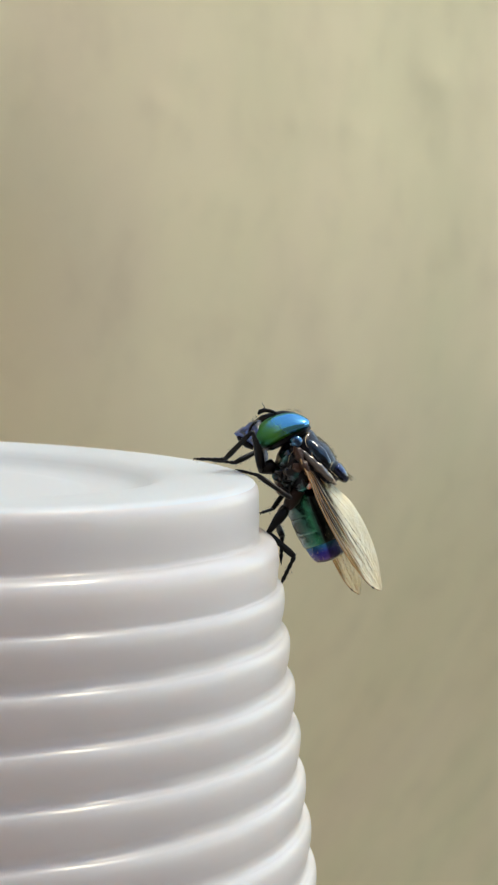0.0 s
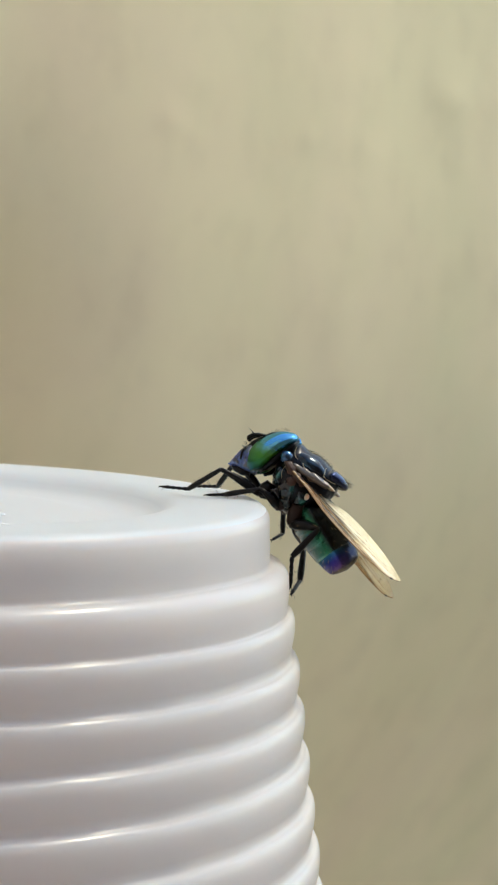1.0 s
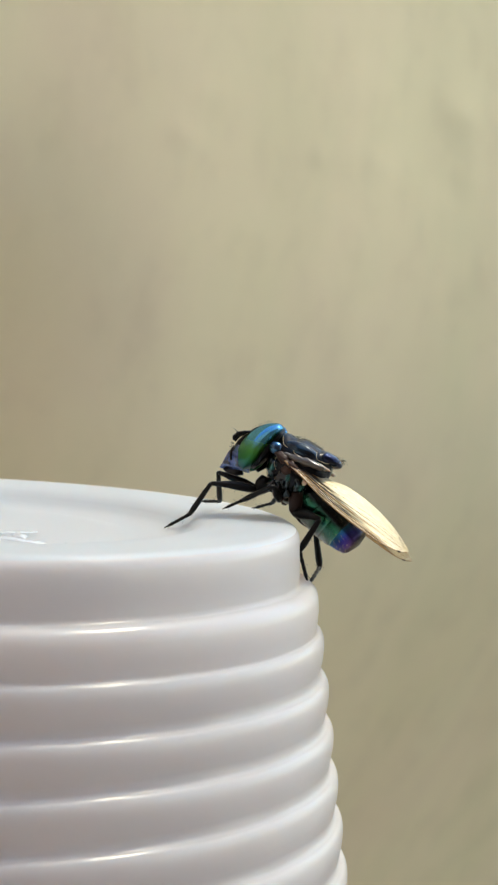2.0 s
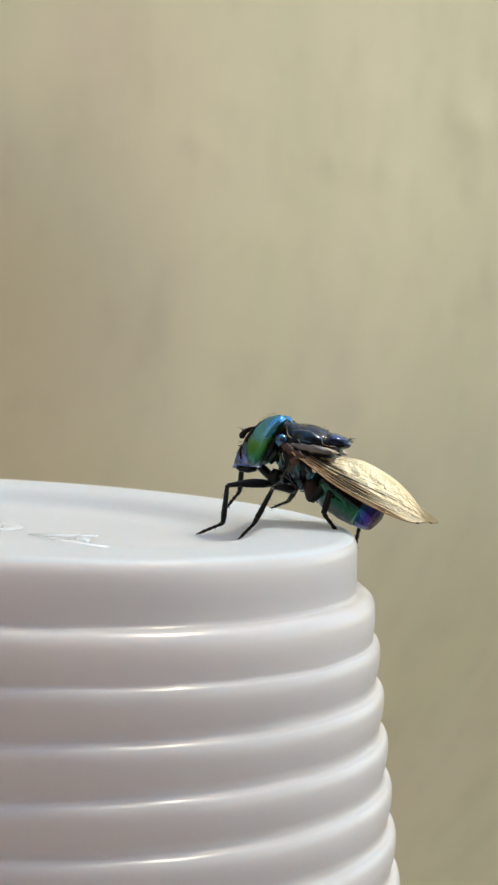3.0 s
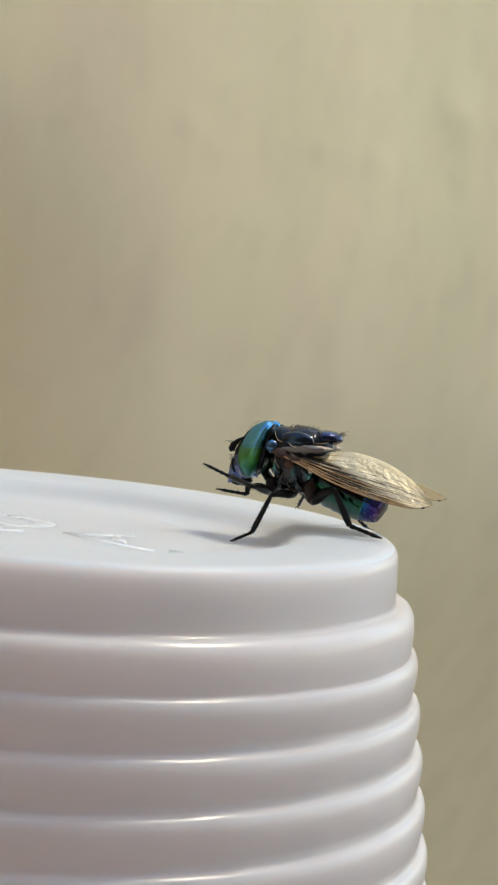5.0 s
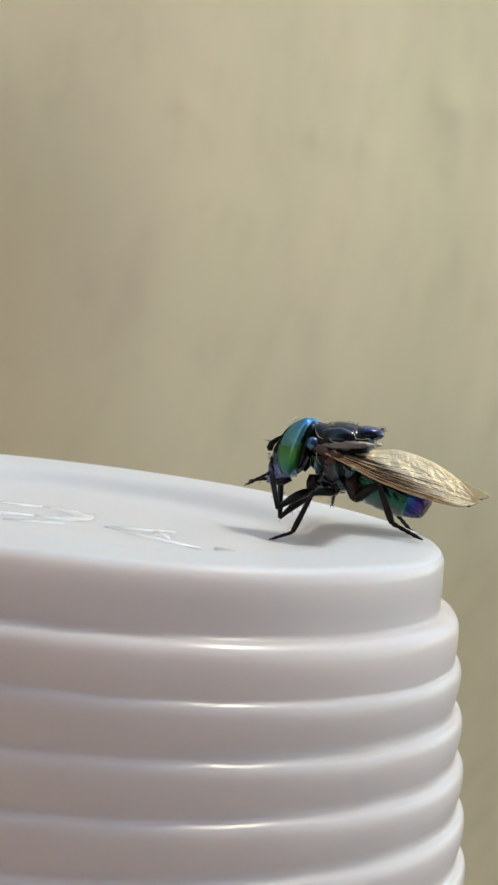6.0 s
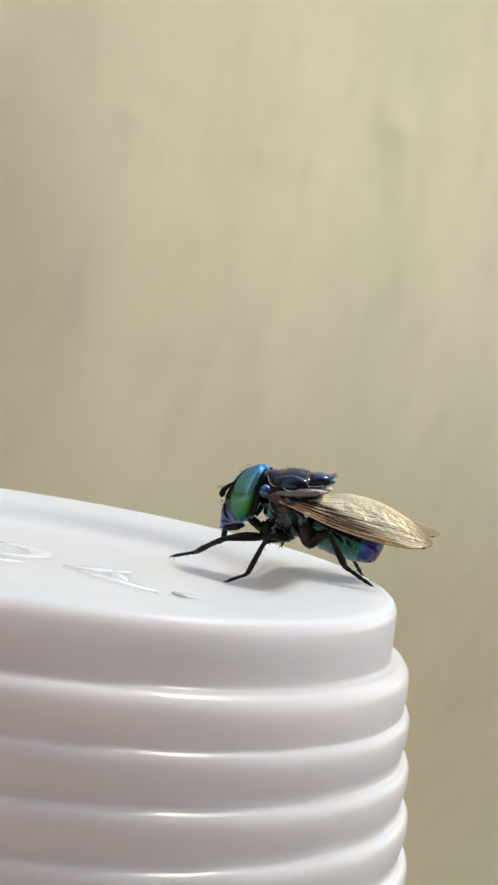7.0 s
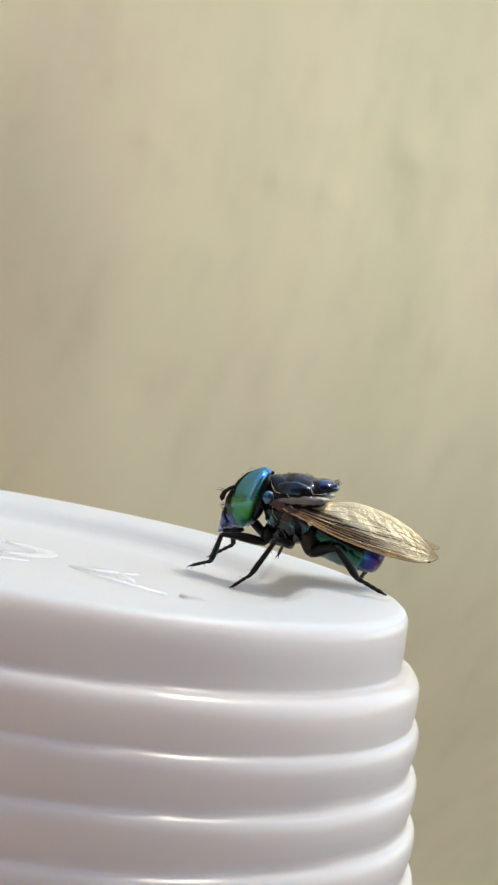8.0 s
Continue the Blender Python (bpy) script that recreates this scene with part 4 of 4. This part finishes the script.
# seconds, then foot tip, ankle and knee in mm for each leg; side 1 faces the camera
LEG_ROWS = {
    ("front", 1): (
        (0, 17.9, 4.20, 0.80, 19.3, 4.36, 0.82, 21.1, 4.60, 1.11),
        (0.5, 16.6, 5.70, 0.42, 18.1, 5.26, 0.57, 19.5, 4.60, 2.44),
        (1, 15.0, 5.50, 0.44, 16.6, 5.06, 0.41, 18.4, 4.40, 1.74),
        (1.5, 15.3, 5.30, 0.35, 16.8, 4.86, 0.54, 17.7, 4.20, 2.87),
        (2, 13.6, 4.70, -0.90, 14.9, 4.26, -0.08, 16.2, 3.60, 1.79),
        (2.2, 12.8, 4.50, -0.90, 14.0, 4.06, 0.02, 15.2, 3.40, 1.89),
        (3.3, 12.0, 3.50, -1.04, 13.4, 3.18, -0.38, 13.5, 2.70, 1.49),
        (3.5, 12.1, 4.58, -1.04, 13.6, 3.81, -0.25, 13.6, 2.64, 1.72),
        (3.8, 12.3, 5.16, -0.97, 13.7, 4.12, -0.11, 13.7, 2.56, 1.93),
        (4, 13.5, 3.50, 1.16, 13.3, 3.10, 0.66, 12.8, 2.50, 1.99),
        (4.1, 10.5, 4.50, 0.13, 11.7, 3.70, 0.15, 12.0, 2.50, 1.68),
        (4.2, 8.47, 4.50, -0.86, 9.91, 3.70, -0.61, 11.1, 2.50, 1.28),
        (4.5, 8.82, 3.24, -0.86, 10.2, 2.94, -0.60, 11.4, 2.49, 1.45),
        (4.6, 9.83, 3.50, 1.61, 11.1, 3.09, 1.42, 12.3, 2.48, 1.76),
        (4.7, 10.0, 3.50, 3.82, 11.5, 3.09, 3.19, 13.0, 2.48, 2.57),
        (5.3, 10.2, 3.50, 2.52, 11.5, 3.09, 2.18, 13.0, 2.47, 2.00),
        (5.8, 9.92, 3.50, 2.15, 11.6, 3.08, 2.22, 12.8, 2.45, 1.92),
        (6, 10.3, 3.50, 1.72, 11.3, 3.08, 2.42, 12.1, 2.45, 1.92),
        (6.3, 10.2, 3.50, 1.71, 11.3, 3.08, 2.03, 12.1, 2.44, 2.01),
        (6.5, 9.02, 3.50, 1.02, 10.1, 3.08, 1.26, 11.5, 2.44, 2.08),
        (7, 8.80, 5.03, -0.57, 10.2, 3.98, 0.06, 11.5, 2.42, 1.19),
        (7.5, 8.84, 5.01, -0.65, 10.5, 3.97, 0.06, 11.1, 2.41, 1.73),
        (8, 9.43, 5.00, -0.71, 10.4, 3.96, -0.15, 11.2, 2.40, 1.65),
    ),
    ("middle", 1): (
        (0, 20.5, 4.20, 0.22, 21.2, 3.96, 0.10, 21.9, 3.60, -0.08),
        (0.5, 20.5, 4.20, 0.30, 21.2, 3.96, 0.29, 22.0, 3.60, 0.19),
        (1, 17.8, 5.40, 0.06, 19.3, 4.60, 0.25, 20.6, 3.40, 1.32),
        (1.5, 17.9, 5.28, 0.06, 19.1, 4.45, 0.37, 20.7, 3.20, 1.78),
        (2, 17.2, 4.00, 0.53, 18.6, 3.44, 1.28, 19.7, 2.60, 1.90),
        (2.2, 16.4, 3.50, 0.11, 17.6, 3.06, 0.92, 18.7, 2.40, 1.83),
        (3.3, 14.5, 0.10, -1.00, 15.3, 0.74, 0.01, 16.1, 1.70, 1.97),
        (3.5, 14.5, 0.96, -0.90, 15.4, 1.23, 0.16, 16.1, 1.64, 2.23),
        (3.8, 13.4, 2.50, -0.23, 14.4, 2.12, 0.40, 15.6, 1.56, 2.17),
        (4, 12.1, 0.42, -1.02, 12.9, 0.85, -0.50, 14.6, 1.50, 1.62),
        (4.2, 11.9, 1.56, -1.02, 12.8, 1.53, -0.29, 14.0, 1.50, 2.21),
        (4.5, 12.1, 0.22, -1.02, 13.0, 0.73, -0.33, 14.1, 1.49, 1.96),
        (4.7, 12.2, 2.00, -1.04, 13.1, 1.79, -0.52, 14.2, 1.48, 2.00),
        (5.8, 12.1, 0.54, -1.02, 12.9, 0.91, -0.67, 14.2, 1.45, 1.69),
        (6, 12.1, 1.08, -1.03, 12.8, 1.23, -0.72, 14.0, 1.45, 1.72),
        (6.3, 12.1, 1.98, -1.03, 12.8, 1.77, -0.67, 14.0, 1.44, 1.94),
        (6.5, 12.0, 0.82, -1.02, 12.7, 1.07, -0.79, 14.0, 1.44, 1.85),
        (7, 12.1, 1.28, -1.03, 12.8, 1.34, -0.66, 13.9, 1.42, 1.78),
        (7.5, 12.0, 1.14, -1.02, 12.6, 1.25, -0.72, 13.8, 1.41, 1.58),
        (8, 11.9, 1.22, -1.02, 12.8, 1.29, -0.19, 13.8, 1.40, 1.77),
    ),
    ("hind", 1): (
        (0, 23.4, 2.60, -6.47, 24.1, 3.00, -4.91, 23.4, 3.60, -3.99),
        (0.5, 23.3, 2.60, -5.99, 23.8, 3.00, -4.19, 23.5, 3.60, -3.49),
        (1, 23.3, 2.60, -5.04, 23.3, 2.92, -3.75, 24.0, 3.40, -2.12),
        (1.5, 22.3, 2.40, -3.64, 22.2, 2.72, -2.68, 23.1, 3.20, -0.25),
        (2, 22.5, 2.40, -3.49, 22.2, 2.48, -2.55, 22.7, 2.60, 0.21),
        (2.2, 21.8, 2.40, -3.43, 21.5, 2.40, -2.48, 21.9, 2.40, 0.30),
        (2.7, 21.7, 2.20, -1.24, 21.4, 2.15, -0.74, 21.4, 2.08, 0.99),
        (3.1, 20.9, 2.00, -0.36, 20.6, 1.93, -0.03, 20.2, 1.83, 2.20),
        (3.3, 20.8, 0.10, -0.14, 20.1, 0.74, 0.29, 19.5, 1.70, 2.35),
        (3.5, 20.9, 0.42, 0.06, 20.0, 0.91, 0.52, 19.4, 1.64, 2.63),
        (4, 20.9, 0.90, 0.06, 19.9, 1.14, 0.56, 18.3, 1.50, 2.77),
        (4.2, 20.8, 2.36, 0.06, 19.5, 2.01, 0.50, 17.7, 1.50, 2.79),
        (4.5, 20.8, 1.36, 0.06, 19.3, 1.41, 0.49, 17.6, 1.49, 2.54),
        (4.7, 20.9, 1.42, 0.06, 19.4, 1.45, 0.46, 17.8, 1.48, 2.50),
        (5.8, 20.7, 1.48, 0.06, 19.4, 1.47, 0.57, 17.7, 1.45, 2.22),
        (6, 20.7, 1.16, 0.06, 19.1, 1.28, 0.68, 17.7, 1.45, 2.73),
        (6.3, 21.0, 2.56, 0.06, 19.3, 2.11, 0.71, 17.7, 1.44, 3.01),
        (6.5, 20.8, 1.72, 0.06, 19.2, 1.61, 0.67, 17.6, 1.44, 2.60),
        (7, 20.6, 1.70, 0.06, 18.9, 1.59, 0.89, 17.7, 1.42, 2.33),
        (7.5, 20.7, 2.00, 0.06, 18.6, 1.77, 0.86, 17.1, 1.41, 2.67),
        (8, 20.8, 2.44, 0.06, 18.5, 2.02, 0.90, 17.1, 1.40, 2.60),
    ),
    ("front", -1): (
        (0, 18.4, 8.50, 0.39, 19.5, 8.22, 0.35, 21.0, 7.80, 0.31),
        (0.5, 17.7, 9.80, 0.11, 18.6, 9.00, 0.44, 20.2, 7.80, 1.45),
        (1, 16.7, 9.60, 0.18, 18.2, 8.80, 0.29, 19.8, 7.60, 0.98),
        (1.5, 16.6, 9.40, 0.39, 18.1, 8.60, 0.82, 19.4, 7.40, 1.89),
        (2, 15.4, 8.80, 0.40, 16.2, 8.00, 0.51, 17.1, 6.80, 1.32),
        (2.2, 14.7, 8.60, 0.42, 15.4, 7.80, 0.61, 16.3, 6.60, 1.41),
        (3.3, 13.2, 6.50, 0.15, 13.7, 6.26, 1.03, 14.7, 5.90, 2.21),
        (3.5, 13.4, 6.50, 0.41, 13.8, 6.24, 1.36, 14.8, 5.84, 2.43),
        (4, 13.9, 5.50, 1.25, 13.5, 5.58, 0.70, 14.0, 5.70, 1.93),
        (4.2, 9.93, 6.50, -0.28, 11.1, 6.18, 0.56, 12.3, 5.69, 1.42),
        (4.5, 10.6, 6.50, 0.12, 11.1, 6.17, 0.74, 12.1, 5.69, 1.47),
        (4.7, 11.2, 5.50, 1.50, 12.1, 5.57, 1.40, 13.1, 5.68, 1.84),
        (5.8, 10.1, 5.50, 1.86, 11.4, 5.56, 1.87, 12.5, 5.66, 1.51),
        (6, 10.6, 5.50, 1.82, 11.4, 5.56, 1.99, 12.5, 5.65, 1.64),
        (6.5, 9.61, 6.00, 0.99, 10.7, 5.86, 1.17, 11.9, 5.64, 1.69),
        (7, 10.3, 6.50, -0.17, 11.1, 6.15, 0.35, 12.1, 5.62, 1.30),
        (8, 10.5, 6.50, -0.11, 11.1, 6.14, 0.40, 12.0, 5.60, 1.56),
    ),
    ("middle", -1): (
        (0, 21.9, 6.50, -2.62, 22.5, 7.42, -2.48, 23.2, 8.80, -2.39),
        (0.5, 21.8, 6.50, -1.41, 22.1, 7.42, -0.85, 22.6, 8.80, -0.24),
        (1, 21.9, 6.50, -2.67, 22.4, 7.34, -2.43, 22.5, 8.60, -1.56),
        (1.5, 21.8, 6.50, -1.40, 22.3, 7.26, -1.36, 22.7, 8.40, -0.56),
        (2, 18.8, 8.80, 0.15, 19.7, 8.40, 0.49, 20.2, 7.80, 0.83),
        (2.2, 17.9, 8.60, 0.13, 18.8, 8.20, 0.51, 19.4, 7.60, 0.85),
        (3.5, 15.8, 8.00, 0.64, 16.5, 7.54, 1.06, 17.0, 6.84, 1.63),
        (4, 15.8, 8.00, 0.62, 16.2, 7.48, 1.06, 16.4, 6.70, 1.51),
        (4.5, 15.8, 8.00, 0.61, 16.0, 7.47, 1.19, 16.1, 6.69, 1.63),
        (4.7, 16.0, 8.00, 0.78, 16.2, 7.47, 1.25, 16.4, 6.68, 1.69),
        (5.8, 15.7, 8.00, 0.52, 15.8, 7.46, 1.11, 15.9, 6.66, 1.48),
        (6, 15.7, 8.00, 0.65, 15.7, 7.46, 1.23, 15.7, 6.65, 1.74),
        (6.5, 15.6, 8.00, 0.60, 15.6, 7.45, 1.18, 15.6, 6.64, 1.62),
        (7, 15.4, 8.00, 0.74, 15.5, 7.45, 1.26, 15.5, 6.62, 1.61),
        (7.5, 14.9, 8.00, 0.68, 15.1, 7.45, 1.17, 15.1, 6.61, 1.59),
        (8, 14.6, 8.00, 0.50, 14.7, 7.44, 1.03, 14.7, 6.60, 1.47),
    ),
    ("hind", -1): (
        (0, 23.3, 5.20, -5.43, 23.3, 6.64, -3.85, 22.9, 8.80, -2.51),
        (0.5, 23.2, 5.20, -4.49, 23.3, 6.64, -3.54, 22.8, 8.80, -1.68),
        (1, 23.3, 5.00, -5.78, 23.7, 6.44, -5.26, 24.3, 8.60, -4.46),
        (1.5, 22.8, 5.00, -4.59, 23.1, 6.36, -4.35, 23.6, 8.40, -3.41),
        (2, 22.6, 5.00, -3.95, 23.0, 6.12, -3.37, 23.5, 7.80, -1.94),
        (2.2, 21.9, 5.00, -3.87, 22.2, 6.04, -3.28, 22.7, 7.60, -1.83),
        (3.3, 21.9, 6.00, -0.98, 22.0, 6.36, -0.11, 21.7, 6.90, 1.08),
        (3.5, 21.8, 6.00, -0.74, 21.9, 6.34, 0.30, 21.6, 6.84, 1.41),
        (4, 20.9, 6.50, -0.55, 20.2, 6.58, -0.02, 19.4, 6.70, 0.69),
        (4.5, 20.8, 7.00, -0.48, 20.1, 6.88, 0.12, 19.3, 6.69, 1.49),
        (5.8, 20.9, 7.50, -0.55, 20.2, 7.16, 0.10, 19.5, 6.66, 1.30),
        (6.5, 21.1, 7.50, -0.46, 20.5, 7.16, 0.18, 19.6, 6.64, 1.50),
        (7, 20.6, 7.50, -0.16, 20.1, 7.15, 0.46, 19.3, 6.62, 1.64),
        (8, 19.5, 8.00, -0.59, 19.7, 7.44, 0.02, 19.6, 6.60, 0.92),
    ),
}


def table(rows, t):
    """Rows read at any time, eased between them."""
    r = np.array(rows, float)
    i = int(np.clip(np.searchsorted(r[:, 0], t, side="right") - 1, 0, len(r) - 2)) if len(r) > 1 else 0
    if len(r) == 1 or t <= r[0, 0]:
        return r[0, 1:]
    if t >= r[-1, 0]:
        return r[-1, 1:]
    u = (t - r[i, 0]) / (r[i + 1, 0] - r[i, 0])
    u = u * u * (3 - 2 * u)
    return r[i, 1:] * (1 - u) + r[i + 1, 1:] * u


def fly_pose(t):
    x, y, z, turn, up, roll = (float(v) for v in table(FLY_ROWS, t))
    m = Matrix.Rotation(radians(180 + turn), 4, "Z") @ Matrix.Rotation(radians(-up), 4, "Y") @ Matrix.Rotation(radians(roll), 4, "X")
    return Matrix.Translation((x * MM, y * MM, z * MM + TOP)) @ m


def along(p, d, up):
    """A pose at p with x along d and z near up."""
    x = d.normalized()
    y = up.cross(x).normalized()
    z = x.cross(y)
    m = Matrix((x, y, z)).transposed().to_4x4()
    m.translation = p
    return m


def leg_poses(t, kind, side):
    """Thigh, shin and foot in the fly's space, so that the foot stays where it is set down."""
    inv = fly_pose(t).inverted()
    row = table(LEG_ROWS[kind, side], t)
    tip, ankle, knee = (inv @ (Vector(row[k:k + 3]) * MM + Vector((0, 0, TOP))) for k in (0, 3, 6))
    hx, hy, hz = HIPS[kind]
    hip = Vector((hx, hy * side, hz)) * MM
    a, b, c = (v * MM for v in BONES[kind])
    foot = (ankle - tip).normalized() * c
    ankle = tip + foot
    d = ankle - hip
    dist = min(max(d.length, abs(a - b) + 0.1 * MM), (a + b) * 0.995)
    w = d.normalized()
    ankle = hip + w * dist
    pole = knee - hip
    pole = (pole - w * pole.dot(w)).normalized()
    k = (a * a - b * b + dist * dist) / (2 * dist)
    knee = hip + w * k + pole * math.sqrt(max(a * a - k * k, 0))
    ref = Vector((0.1, 0.3 * side, 1))
    reach = tip - ankle if (tip - ankle).length < 1.3 * c else -foot
    return along(hip, knee - hip, ref), along(knee, ankle - knee, Vector((1, 0.2 * side, 0.3))), along(ankle, reach, ref)


build_wall()
build_side_walls()
build_ground()
build_ledge()
build_cup()
fly, legs, wings = build_fly()


# seconds, where the tips of both wings lie (x and z in mm, near and far side), degrees by which each wing lies flatter
WING_ROWS = (
    (0.0, -8.07, -2.78, -9.1, -4.6, 12, 14), (0.5, -8.15, -2.93, -9.0, -4.6, 12, 14), (1.0, -7.7, -2.3, -8.4, -3.6, 34, 26), (1.5, -7.8, -2.4, -8.3, -3.9, 31, 28), (2.0, -8.2, -3.02, -8.6, -3.45, 21, 30),
    (3.3, -8.1, -3.0, -8.5, -3.34, 8, 30), (4.0, -8.16, -3.12, -8.58, -3.3, 8, 30), (4.5, -8.27, -2.97, -8.7, -2.95, 8, 30), (5.8, -8.1, -3.5, -8.3, -3.4, 8, 30), (6.5, -8.45, -3.5, -8.8, -3.16, 8, 30), (7.5, -8.41, -2.95, -8.67, -3.19, 8, 30), (8.0, -8.41, -3.22, -8.77, -3.48, 8, 30),
)


def fold_pose(t, side):
    """A wing swung about its root and turned about its front edge."""
    row = [float(v) for v in table(WING_ROWS, t)]
    x, z = row[0:2] if side > 0 else row[2:4]
    a, b = (Vector((p[0], p[1] * side, p[2])) * MM for p in (COSTA[0], COSTA[-1]))
    swing = (b - a).rotation_difference(Vector((x, 2.5 * side, z)) * MM - a).to_matrix().to_4x4()
    turn = Matrix.Rotation(radians(-row[4 if side > 0 else 5] * side), 4, (b - a).normalized())
    return Matrix.Translation(a) @ swing @ turn @ Matrix.Translation(-a)


def motions():
    times = [k / 10 for k in range(81)]
    for side, wing in zip((1, -1), wings):
        walk(wing, [(t, fold_pose(t, side)) for t in times])
    walk(fly, [(t, fly_pose(t)) for t in times])
    for (kind, side), bits in legs.items():
        poses = [leg_poses(t, kind, side) for t in times]
        for n, ob in enumerate(bits):
            walk(ob, [(t, p[n]) for t, p in zip(times, poses)])


motions()
